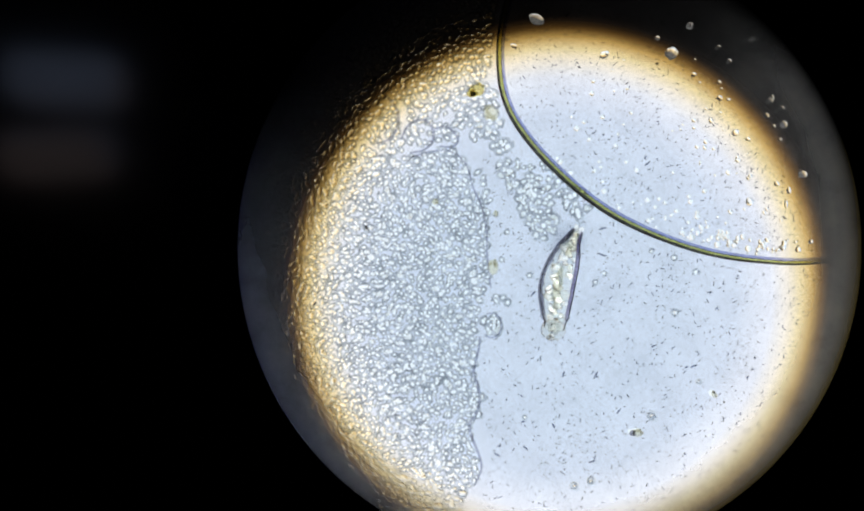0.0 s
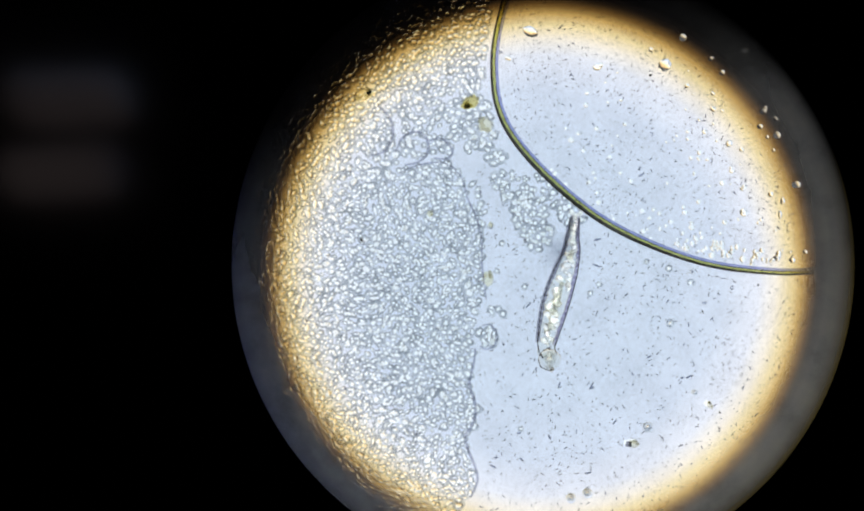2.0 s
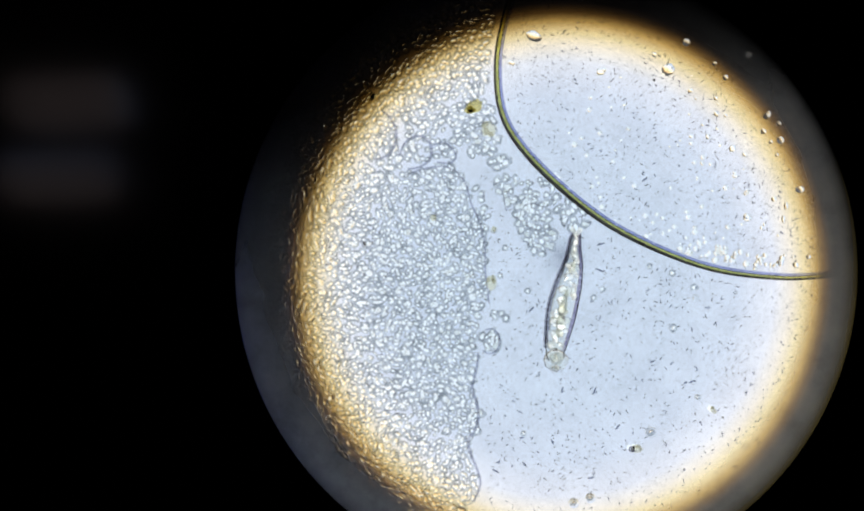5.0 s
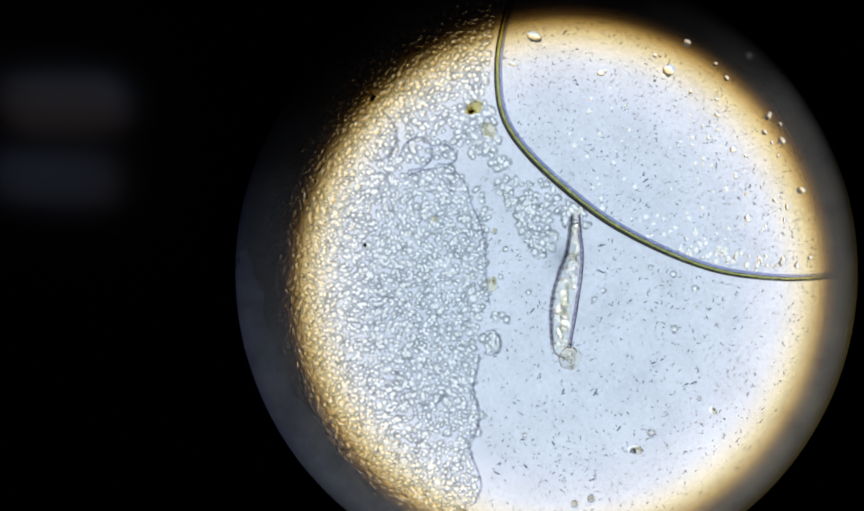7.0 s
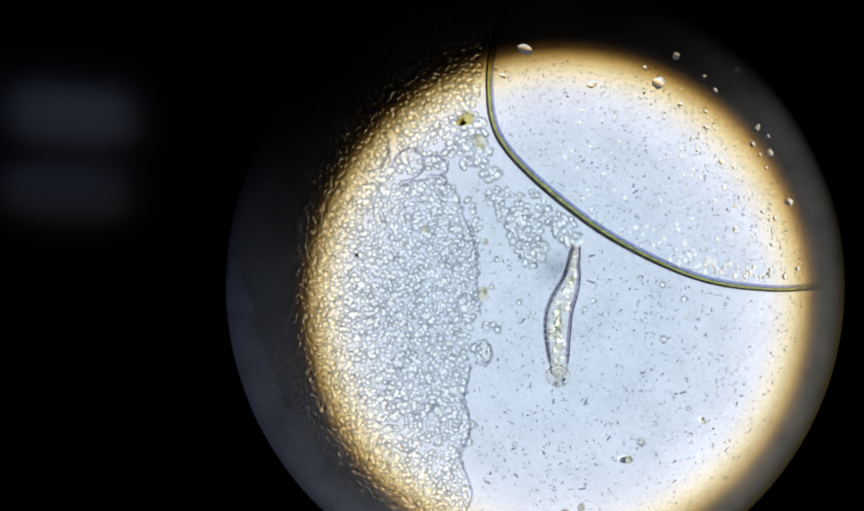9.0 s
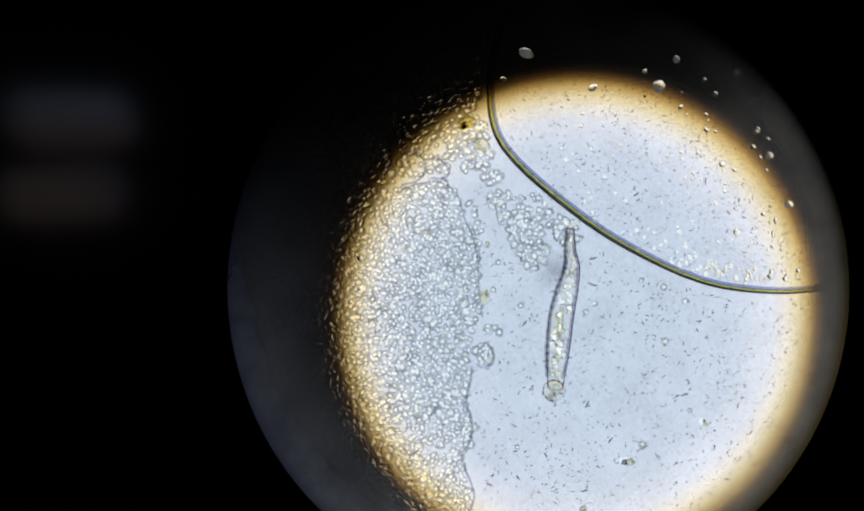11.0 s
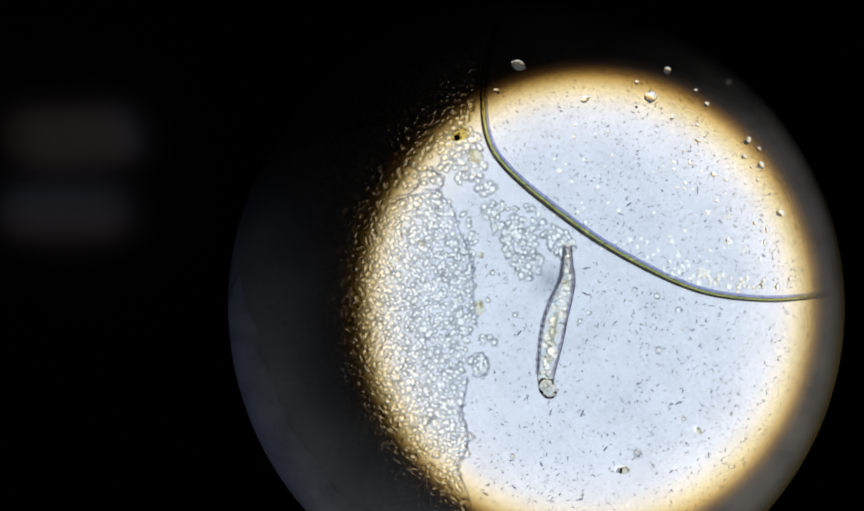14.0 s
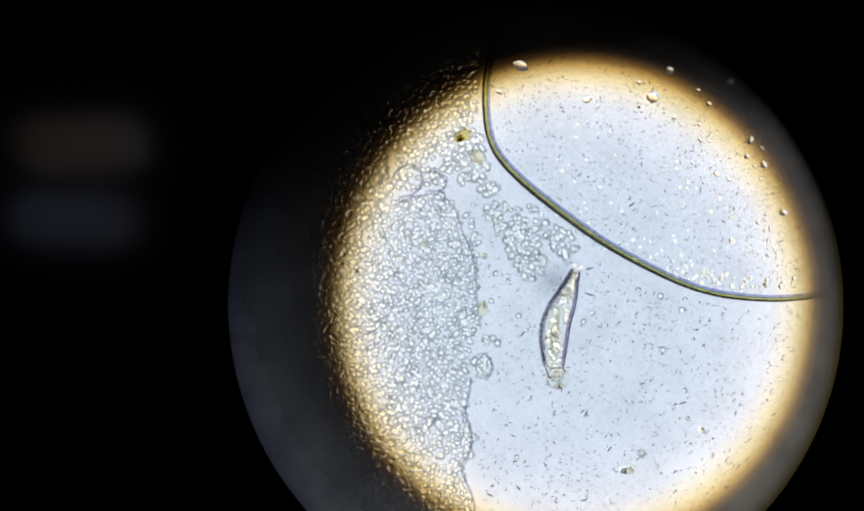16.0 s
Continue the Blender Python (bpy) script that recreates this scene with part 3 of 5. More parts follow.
def cluster(name, u, v, ru, rv, turn, gap, size, label, hole=0.1):
    ca, sa = math.cos(turn), math.sin(turn)

    def keep(a, b):
        x, y = (a - u) * ca + (b - v) * sa, -(a - u) * sa + (b - v) * ca
        return (x / ru) ** 2 + (y / rv) ** 2 < 1 + 0.25 * noise.noise(Vector((a * 0.05, b * 0.05, 0))) and rng.random() > hole
    r = max(ru, rv)
    whole = new(name)
    whole.location = spot(u, v)
    for c, half, a in packed(u - r, u + r, v - r, v + r, gap * 0.95, keep, size * 0.98, 0.85, 0.55, 0.6):
        one = new("cell", CELL_SHAPES[int(rng.integers(len(CELL_SHAPES)))])
        one.parent = whole
        one.matrix_local = Matrix.Translation(c - whole.location) @ Matrix.Rotation(a, 4, "Z") @ Matrix.Diagonal((*half, 1))
        HOLES.append((c.x, c.y, half[0], half[1], a, True))
    return tagged(whole, label, "cells", "cell clusters")


cluster("cell_cluster", 968, 405, 58, 32, 1.15, 9.6, 4.6, "rounded cluster of clear cells in open water", 0.04)
cluster("cell_cluster", 935, 345, 42, 24, 0.5, 10.5, 4.4, "loose string of clear cells in open water", 0.2)
cluster("cell_cluster", 912, 345, 14, 30, -0.3, 10.5, 4.4, "short chain of clear cells in open water", 0.2)
cluster("cell_cluster", 985, 345, 40, 20, 0.7, 11.5, 4.4, "thin trail of cells along the drop", 0.35)
cluster("cell_cluster", 1035, 388, 42, 20, 0.45, 11.0, 4.9, "loose group of cells near the animal's foot", 0.25)
cluster("cell_cluster", 878, 275, 48, 22, 0.6, 11.0, 4.7, "scattered cells at the mat's corner", 0.3)
cluster("cell_cluster", 886, 616, 16, 20, 0.0, 8.0, 5.2, "small round ball of packed clear cells", 0.0)
cluster("cell_cluster", 905, 570, 14, 8, 0.2, 9.5, 4.8, "few clear cells at the colony's edge", 0.1)
cluster("cell_cluster", 872, 395, 12, 60, -0.15, 11, 4.4, "narrow band of cells along the colony's edge", 0.35)
cluster("cell_cluster", 862, 755, 9, 36, 0.0, 8.6, 4.7, "bulging lobe of cells at the colony's edge", 0.1)


def membrane(name, knots, r, label):
    line = glide([spot(u, v, 4 * UNIT) for u, v in knots])
    return tagged(obj(name, ring_tube(line, lambda t: r * 0.7 * UNIT * (0.6 + 0.4 * math.sin(math.pi * t)), 8, 0.8), MEMBRANE), label, "membrane")


membrane("membrane", ((690, 198), (708, 215), (717, 238), (714, 262), (702, 280), (678, 288)), 4.0, "clear curved skin round a lobe of cells")
membrane("membrane", ((722, 282), (733, 258), (752, 246), (772, 250), (781, 268), (777, 288), (760, 301), (738, 305)), 4.0, "clear curved skin round a small lobe")
membrane("membrane", ((783, 262), (802, 257), (818, 268), (825, 282), (814, 294), (791, 292)), 3.4, "clear curved skin round a lobe beside the gap")
membrane("membrane", ((731, 318), (752, 309), (778, 302), (805, 300), (822, 308)), 2.6, "thin clear skin over the colony's top")
membrane("membrane", ((822, 305), (842, 330), (852, 365), (868, 400), (877, 440), (878, 480), (882, 520), (886, 548)), 3.0, "thin clear skin along the colony's edge")
membrane("membrane", ((866, 636), (864, 660), (857, 690), (855, 706), (864, 730), (866, 755), (858, 780), (848, 794), (852, 818), (865, 849), (870, 876), (858, 905)), 4.4, "scalloped clear skin along the colony's edge")
membrane("membrane", ((878, 595), (892, 594), (902, 604), (904, 620), (897, 634), (884, 638), (874, 632)), 2.6, "clear skin round a small ball of cells")

# ---- the drop's edge ----
EDGE = glide([spot(u, v, 5 * UNIT) for u, v in ((960, -95), (925, -10), (904, 70), (899, 130), (907, 197), (937, 256), (1001, 326), (1092, 399), (1190, 450), (1290, 484), (1390, 498), (1470, 498), (1580, 483))], 14)
meniscus = new("meniscus")
tagged(meniscus, "curved edge of a drop, olive line with dark rim", "drop edge")
EDGE_PIECES = []
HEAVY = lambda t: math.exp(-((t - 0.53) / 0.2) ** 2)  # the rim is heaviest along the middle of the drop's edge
# the drop edge's refraction is put into four coloured stripes
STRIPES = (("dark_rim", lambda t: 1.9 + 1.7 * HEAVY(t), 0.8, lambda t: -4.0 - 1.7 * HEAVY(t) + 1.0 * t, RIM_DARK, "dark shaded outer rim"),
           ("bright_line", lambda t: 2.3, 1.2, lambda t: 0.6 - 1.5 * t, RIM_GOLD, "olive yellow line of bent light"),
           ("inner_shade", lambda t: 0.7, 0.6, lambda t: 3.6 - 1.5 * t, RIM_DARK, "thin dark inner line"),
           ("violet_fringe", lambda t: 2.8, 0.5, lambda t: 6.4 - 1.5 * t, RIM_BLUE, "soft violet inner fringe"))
SPAN = 6
for first in range(0, len(EDGE) - 1, SPAN):
    last = min(len(EDGE) - 1, first + SPAN)
    whole = EDGE[first:last + 1]
    centre = sum(whole, Vector()) / len(whole)
    t0, t1 = first / (len(EDGE) - 1), last / (len(EDGE) - 1)
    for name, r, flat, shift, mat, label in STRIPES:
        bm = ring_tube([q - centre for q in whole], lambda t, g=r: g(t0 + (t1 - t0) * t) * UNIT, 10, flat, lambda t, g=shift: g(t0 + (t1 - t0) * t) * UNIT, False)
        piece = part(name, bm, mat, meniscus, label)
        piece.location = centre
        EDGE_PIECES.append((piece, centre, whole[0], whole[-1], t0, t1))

# ---- bacteria ----
def edge_side(u, v):
    """True on the far side of the drop's edge."""
    return v < np.interp(u, (899, 907, 935, 998, 1090, 1190, 1290, 1390, 1568), (130, 197, 260, 334, 407, 455, 486, 499, 485)) - 10 and u > 908


def open_water(u, v):
    return u > colony_edge(v) + 12 and v > 300 and not edge_side(u, v) and not (u > 905 and v < np.interp(u, (905, 1090, 1190, 1290, 1390, 1568), (230, 425, 472, 504, 517, 505)))


def rods(name, count, keep, box, short, long, label, slim=1.0):
    items = []
    while len(items) < count:
        u, v = rng.uniform(box[0], box[1]), rng.uniform(box[2], box[3])
        if not (keep(u, v) and inside_field(u, v)):
            continue
        l = short + (long - short) * rng.random() ** 3
        w = slim * rng.uniform(0.8, 1.25)
        items.append((spot(u, v, rng.uniform(1, 8) * UNIT), np.array((l / 2, w, w)) * UNIT, rng.normal(0.9, 0.9)))
    return tagged(lumps(name, ROD, items), label, "bacteria", kind="stuff")


rods("bacteria", 1700, open_water, (860, 1560, 300, 1050), 2.2, 10, "many short dark rod bacteria adrift in clear water", 0.86)
rods("bacteria", 1900, edge_side, (900, 1560, -80, 500), 1.8, 9, "fine dark rod bacteria inside the drop", 0.82)
rods("bacteria", 900, sheet_keep, (440, 890, 285, 1050), 1.5, 6, "few dark rods lying on the colony")

BIG_RODS = ((1087, 440, 17, 0.25), (1166, 323, 14, 0.6), (962, 558, 14, 0.85), (1076, 705, 17, 1.1), (1118, 770, 14, 0.9),
            (1252, 688, 13, 0.5), (1240, 690, 9, 0.4), (1085, 487, 16, -0.45), (950, 838, 12, -0.8), (898, 850, 15, -0.5),
            (1000, 797, 12, -1.1), (1070, 862, 15, 0.2), (1018, 702, 10, 1.2), (945, 790, 9, 0.1), (1180, 652, 10, 0.4))
for u, v, l, a in BIG_RODS:
    rod = obj("bacterium", blob((l / 2 * UNIT, 1.7 * UNIT, 1.7 * UNIT), 0.12, u, 2), ROD)
    rod.matrix_world = Matrix.Translation(spot(u, v, 4 * UNIT)) @ pose(0, 0, 0, 0, 0, math.degrees(a))
    tagged(rod, "long dark rod bacterium in clear water", "bacterium", "large bacteria")

# ---- single floating cells and drops ----
def ring_cell(u, v, r, label="small clear round cell floating in the water"):
    c = new("floating_cell")
    c.location = spot(u, v, r * UNIT)
    body = part("cell_body", blob((r * UNIT, r * UNIT * 0.95, r * UNIT * 0.8), 0.05, u, 3), FAINT, c)
    part("nucleus", blob((r * 0.4 * UNIT,) * 3, 0.1, v, 2), NUCLEUS, body, "small clear nucleus")
    HOLES.append((c.location.x, c.location.y, r * 0.5 * UNIT, r * 0.5 * UNIT, 0.0, True))
    return tagged(c, label, "cell", "floating cells")


for u, v, r in ((914, 447, 7), (1216, 492, 7), (1175, 480, 6), (1090, 521, 6), (1074, 537, 7), (955, 525, 7), (1218, 591, 9), (1177, 778, 10),
                (1038, 906, 9), (1068, 897, 9), (893, 415, 6), (905, 497, 6), (1262, 716, 6), (948, 782, 6)):
    ring_cell(u, v, r)
drifter = ring_cell(1256, 518, 8, "clear round cell drifting through the water")


def drop(u, v, a, b, turn, label="bright clear droplet inside the drop's edge", mat=DROP):
    a, b = 0.8 * a, 0.8 * b
    d = obj("droplet", blob((a * UNIT, b * UNIT, min(a, b) * 0.8 * UNIT), 0.2, u + v, 3), mat)
    d.matrix_world = Matrix.Translation(spot(u, v, b * UNIT)) @ pose(0, 0, 0, 0, 0, turn)
    HOLES.append((*spot(u, v)[:2], a * UNIT, b * UNIT, math.radians(turn), False))
    return tagged(d, label, "droplet", "droplets")


for u, v, a, b, turn in ((965, 66, 17, 11, -20), (1087, 128, 11, 8, 30), (1206, 126, 14, 13, 0), (1240, 76, 8, 8, 0), (1183, 97, 5, 5, 0), (1353, 98, 7, 6, 0),
                         (1410, 252, 8, 8, 0), (1445, 341, 10, 8, 0), (1350, 391, 9, 9, 0), (1324, 267, 8, 7, 40), (1312, 338, 6, 6, 0), (1329, 316, 6, 5, 0)):
    drop(u, v, a, b, turn)
for u, v, a, b, turn in ((1265, 438, 8, 5, 120), (1220, 408, 6, 5, 0), (1376, 468, 13, 6, 25), (1420, 370, 5, 8, 0), (1388, 205, 6, 7, 0), (1380, 236, 6, 6, 0),
                         (1280, 245, 5, 6, 0), (1415, 395, 4, 9, 0), (1462, 462, 5, 5, 0), (1330, 462, 6, 5, 0), (1200, 420, 4, 6, 0), (925, 112, 8, 5, -30)):
    drop(u, v, a, b, turn, "bright clear droplet close to the drop's edge", DROPLET)
tiny = []
for k in range(210):
    u, v = rng.uniform(1000, 1410), rng.uniform(110, 500)
    near_edge = v > np.interp(u, (1090, 1190, 1290, 1390), (380, 425, 455, 470)) - 60
    if edge_side(u, v) and (near_edge and u < 1400 or rng.random() < 0.4):
        r = rng.uniform(1.8, 5.2)
        tiny.append((spot(u, v, r * UNIT), np.array((r, r * rng.uniform(0.7, 1.2), r)) * UNIT, rng.uniform(0, 3)))
for k in range(46):
    u = rng.uniform(1215, 1440)
    v = np.interp(u, (1190, 1290, 1390, 1470), (450, 484, 498, 498)) - rng.uniform(13, 44)
    r = rng.uniform(2.6, 6.0)
    tiny.append((spot(u, v, r * UNIT), np.array((r, r * rng.uniform(0.6, 1.1), r)) * UNIT, rng.uniform(0, 3)))
tagged(lumps("droplets", DROPLET, tiny), "tiny bright droplets inside the drop", "droplets", kind="stuff")


# ---- dirt ----
def grain(name, u, v, a, b, turn, mat, label, rough=0.35):
    """A ragged particle: one body with smaller lumps grown onto it."""
    bm = blob((a * 0.75 * UNIT, b * 0.75 * UNIT, min(a, b) * 0.5 * UNIT), rough, u + 3 * v, 3)
    if min(a, b) > 4:
        for k in range(3):
            w = rng.uniform(0, 2 * math.pi)
            lump = blob((rng.uniform(0.25, 0.5) * a * UNIT, rng.uniform(0.25, 0.5) * b * UNIT, 0.35 * min(a, b) * UNIT), rough, k + u, 2)
            bmesh.ops.translate(lump, verts=lump.verts, vec=(math.cos(w) * a * 0.62 * UNIT, math.sin(w) * b * 0.62 * UNIT, rng.uniform(-1, 2) * UNIT))
            spare = bpy.data.meshes.new("lump")
            lump.to_mesh(spare)
            lump.free()
            bm.from_mesh(spare)
            bpy.data.meshes.remove(spare)
    if mat in (ALGA, GREY_ALGA, FLAKE_TIP):
        HOLES.append((*spot(u, v)[:2], a * 0.9 * UNIT, b * 0.9 * UNIT, math.radians(turn), False))
    g = obj(name, bm, mat)
    g.matrix_world = Matrix.Translation(spot(u, v, b * 0.6 * UNIT + 0.008)) @ pose(0, 0, 0, 0, 0, turn)
    return tagged(g, label, "particle")


grain("dust_grain", 661, 440, 3.4, 5.6, 25, SPECK, "tiny black grain on the colony")
grain("dust_grain", 1149, 807, 12, 8, 0, GREY_ALGA, "grey brown flake adrift in clear water")
grain("dust_grain", 1140, 807, 7, 6.5, 20, FLAKE_TIP, "dark tip of a drifting flake")
grain("alga_clump", 857, 194, 19, 14, 20, ALGA, "brown green clump of alga among the cells")
grain("alga_clump", 884, 234, 15, 18, 30, GREY_ALGA, "pale olive clump of alga among the cells")
grain("alga_clump", 664, 180, 20, 14, 20, GREY_ALGA, "pale olive patch of alga among the cells")
grain("alga_clump", 888, 511, 13, 16, 0, GREY_ALGA, "small pale olive clump beside the colony")
grain("alga_clump", 1286, 737, 6, 8, 20, GREY_ALGA, "small grey flake in clear water")
grain("alga_clump", 784, 393, 7, 7, 0, GREY_ALGA, "faint grey patch in the colony")
grain("dust_grain", 1305, 751, 3, 2, -30, SPECK, "tiny black grain in clear water")
grain("dust_grain", 1180, 145, 3.5, 3, 0, SPECK, "tiny black grain inside the drop")
grain("dust_grain", 568, 578, 6, 1.8, 40, SPECK, "thin black splinter on the colony")
grain("dust_grain", 893, 414, 5, 6, 0, GREY_ALGA, "grey mote beside the colony")
smudge = obj("slime_patch", disc(0.034, 32, 5), SLIME)
smudge.location = spot(1022, 462, 0.001)
tagged(smudge, "faint grey slime patch beside the animal's foot", "slime", kind="stuff")


# ---- the dimming water film and the sheet of shade between cells, pierced where bodies lie ----
def pierced_sheet(name, mat, u0, u1, v0, v1, step, z, swell, halo=0.0):
    nu, nv = int((u1 - u0) / step), int((v1 - v0) / step)
    gu, gv = u0 + (np.arange(nu) + 0.5) * step, v0 + (np.arange(nv) + 0.5) * step
    U, V = np.meshgrid(gu, gv, indexing="ij")
    solid = ((U - 990) ** 2 + (V - 487) ** 2 < 585 ** 2)
    near = np.zeros_like(solid)
    chance = np.random.default_rng(21)
    for x, y, a, b, turn, ringed in HOLES:
        shrink = chance.uniform(0.62, 1.1) if ringed else 1.0
        a, b = a * shrink, b * shrink
        cu, cv = x / UNIT + 784, 464 - y / UNIT
        r = max(a, b) / UNIT * max(swell, halo / shrink ** 0.7) + step
        i0, i1 = max(0, int((cu - r - u0) / step)), min(nu, int((cu + r - u0) / step) + 1)
        j0, j1 = max(0, int((cv - r - v0) / step)), min(nv, int((cv + r - v0) / step) + 1)
        if i0 >= i1 or j0 >= j1:
            continue
        du, dv = U[i0:i1, j0:j1] - cu, -(V[i0:i1, j0:j1] - cv)
        ca, sa = math.cos(turn), math.sin(turn)
        e = ((du * ca + dv * sa) * UNIT / (a * swell)) ** 2 + ((-du * sa + dv * ca) * UNIT / (b * swell)) ** 2
        solid[i0:i1, j0:j1] &= e > 1
        if ringed:
            near[i0:i1, j0:j1] |= e < (halo / swell / shrink ** 0.7) ** 2
    I, J = np.nonzero(solid & near if halo else solid)
    index = np.arange((nu + 1) * (nv + 1)).reshape(nu + 1, nv + 1)
    quads = np.stack([index[I, J], index[I, J + 1], index[I + 1, J + 1], index[I + 1, J]], 1)
    used, inverse = np.unique(quads, return_inverse=True)
    ui, vi = used // (nv + 1), used % (nv + 1)
    co = np.stack([(u0 + ui * step - 784) * UNIT, (464 - v0 - vi * step) * UNIT, np.full(len(ui), z)], 1)
    me = bpy.data.meshes.new(name)
    me.from_pydata(co.tolist(), [], inverse.reshape(-1, 4).tolist())
    me.materials.append(mat)
    return new(name, me)


# cell brightness comes from the holes cut in this sheet
film = pierced_sheet("water_dimming", FILM, 415, 1570, -100, 1070, 1.6, 0.0015, 0.86)
tagged(film, "bluish water film, dimmed so that cells in its holes look bright", "water", kind="structure")
# darkens a ring round each cell in place of real shading
slime = pierced_sheet("gap_shade_sheet", GAP_SHADE, 415, 1500, -100, 1070, 1.5, 0.003, 0.8, 1.8)
tagged(slime, "grey sheet with the shade between the cells put in", "slime", kind="stuff")


# ---- the rotifer ----
rotifer = new("rotifer")
tagged(rotifer, "clear worm-like rotifer anchored by its forked foot", "rotifer")
# along the body: name, share of its stretch, half length, half width narrow, half width wide
FOOT = [("foot_joint", 0.12, 17, 6.5, 8), ("foot_joint", 0.45, 19, 8, 12), ("foot_joint", 0.8, 19, 9, 17)]
TRUNK = [("trunk_ring", 0.15, 30, 14, 25), ("trunk_ring", 0.48, 34, 18, 31), ("trunk_ring", 0.82, 32, 15, 27)]
BODY_Z = 0.034
PARTS = []


def barrel(hl, b, a, seed, sides=32, rows=14):
    """A ring of the body: y along the body, flattened across, softly wrinkled, closed by rounded ends."""
    bm = bmesh.new()
    rings = []
    for j in range(rows + 1):
        s = 2 * j / rows - 1
        k = 1 - 0.75 * abs(s) ** 7 + 0.04 * math.sin(s * 8 + seed * 2.3)
        ring = []
        for i in range(sides):
            g = 2 * math.pi * i / sides
            w = 1 + 0.08 * noise.noise(Vector((math.cos(g) * 1.6, s * 2.5 + seed, math.sin(g) * 1.6)))
            ring.append(bm.verts.new(Vector((math.cos(g) * b * k * w, s * hl, math.sin(g) * a * k * w)) * UNIT))
        rings.append(ring)
    for i in range(sides):
        n = (i + 1) % sides
        for p, q in zip(rings, rings[1:]):
            bm.faces.new((p[i], q[i], q[n], p[n]))
    bm.faces.new(rings[0])
    bm.faces.new(rings[-1][::-1])
    bmesh.ops.recalc_face_normals(bm, faces=bm.faces)
    return bm


for stretch, rings in (("foot", FOOT), ("trunk", TRUNK)):
    for k, (name, share, hl, b, a) in enumerate(rings):
        p = part(name, barrel(hl, b, a, k + 5 * len(stretch)), BODY, rotifer)
        PARTS.append((p, stretch, share, b, a))
PARTS.append((part("neck", barrel(17, 15, 19, 3), BODY, rotifer), "head", 0.18, 15, 19))

def fringe(size, tufts, seed):
    """Short blunt hairs round the far end of the head."""
    dice = random.Random(seed)
    bm = bmesh.new()
    for k in range(tufts):
        w = dice.uniform(-1.9, 1.9)
        r = dice.uniform(1.8, 3.4)
        tuft = blob((r * 0.7 * UNIT, r * dice.uniform(1.0, 1.9) * UNIT, r * UNIT), 0.3, k, 2)
        bmesh.ops.rotate(tuft, verts=tuft.verts, cent=(0, 0, 0), matrix=Matrix.Rotation(-w, 3, "Z"))
        bmesh.ops.translate(tuft, verts=tuft.verts, vec=(math.sin(w) * size[0] * UNIT, math.cos(w) * size[1] * UNIT, dice.uniform(-0.5, 0.5) * size[2] * UNIT))
        spare = bpy.data.meshes.new("tuft")
        tuft.to_mesh(spare)
        tuft.free()
        bm.from_mesh(spare)
        bpy.data.meshes.remove(spare)
    return bm


crown = part("crown", blob((12 * UNIT, 19 * UNIT, 20 * UNIT), 0.2, 4), CROWN, rotifer, "pale rounded crown of the head")
PARTS.append((crown, "head", 0.62, 12, 19))
core = part("crown_core", blob((7 * UNIT, 10 * UNIT, 11 * UNIT), 0.3, 14), MOUTH, crown, "dull olive mouth inside the crown")
core.location = (0, -2 * UNIT, 0)
cilia = part("cilia", fringe((11, 14, 14), 18, 5), NUCLEUS, crown, "ragged pale cilia round the crown")
cilia.location = (0, 5 * UNIT, 0)
PARTS.append((part("jaws", blob((5 * UNIT, 8 * UNIT, 5 * UNIT), 0.3, 9), ORGAN, rotifer, "small olive jaws inside the body"), "trunk", 0.82, 5, 5))
PARTS.append((part("stomach", blob((5 * UNIT, 25 * UNIT, 9 * UNIT), 0.45, 2), ORGAN, rotifer, "olive gut showing through the skin"), "trunk", 0.5, 6, 8))
PARTS.append((part("foot_gland", blob((4 * UNIT, 9 * UNIT, 4 * UNIT), 0.3, 6), ORGAN, rotifer, "olive gland at the foot"), "foot", 0.95, 4, 4))
# clear granules that fill the body, each at its share of length and breadth
GRANULES = []
dice = random.Random(21)
for stretch, count, small, large in (("trunk", 34, 2.8, 6.4), ("foot", 15, 2.6, 4.8), ("head", 4, 2.4, 3.8)):
    for k in range(count):
        r = dice.uniform(small, large)
        grain_of = part("vesicle", blob((r * UNIT, r * dice.uniform(0.8, 1.7) * UNIT, r * UNIT), 0.5, k * 3 + count, 2), GRANULE, rotifer)
        GRANULES.append((grain_of, stretch, (k + 0.5 + dice.uniform(-0.3, 0.3)) / count, dice.uniform(-0.8, 0.8), dice.uniform(0, 3)))
# the body wall on both flanks, its refraction outline put in as short overlapping pieces; one flank has a violet inner
# fringe
WALLS = []


LAYERS = {"outer": ("body_wall", WALL, "skin of one flank with its dark outline put in"), "soft": ("flank_shade", WALL_SOFT, "soft grey shade put along one flank"),
          "inner": ("flank_fringe", WALL_VIOLET, "violet light fringe put along one flank")}


def wall_shell(thick, hl):
    """A thin arched strip along the body, for the flank's shade and fringe."""
    bm = bmesh.new()
    rows = [[bm.verts.new(Vector((math.cos(a) * thick * k, s * hl, math.sin(a) * thick * k)) * UNIT) for a in (math.pi * n / 8 for n in range(9))]
            for s, k in ((-1, 0.75), (-0.9, 0.95), (-0.4, 1), (0.4, 1), (0.9, 0.95), (1, 0.75))]
    for p, q in zip(rows, rows[1:]):
        for n in range(8):
            bm.faces.new((p[n], p[n + 1], q[n + 1], q[n]))
    return bm


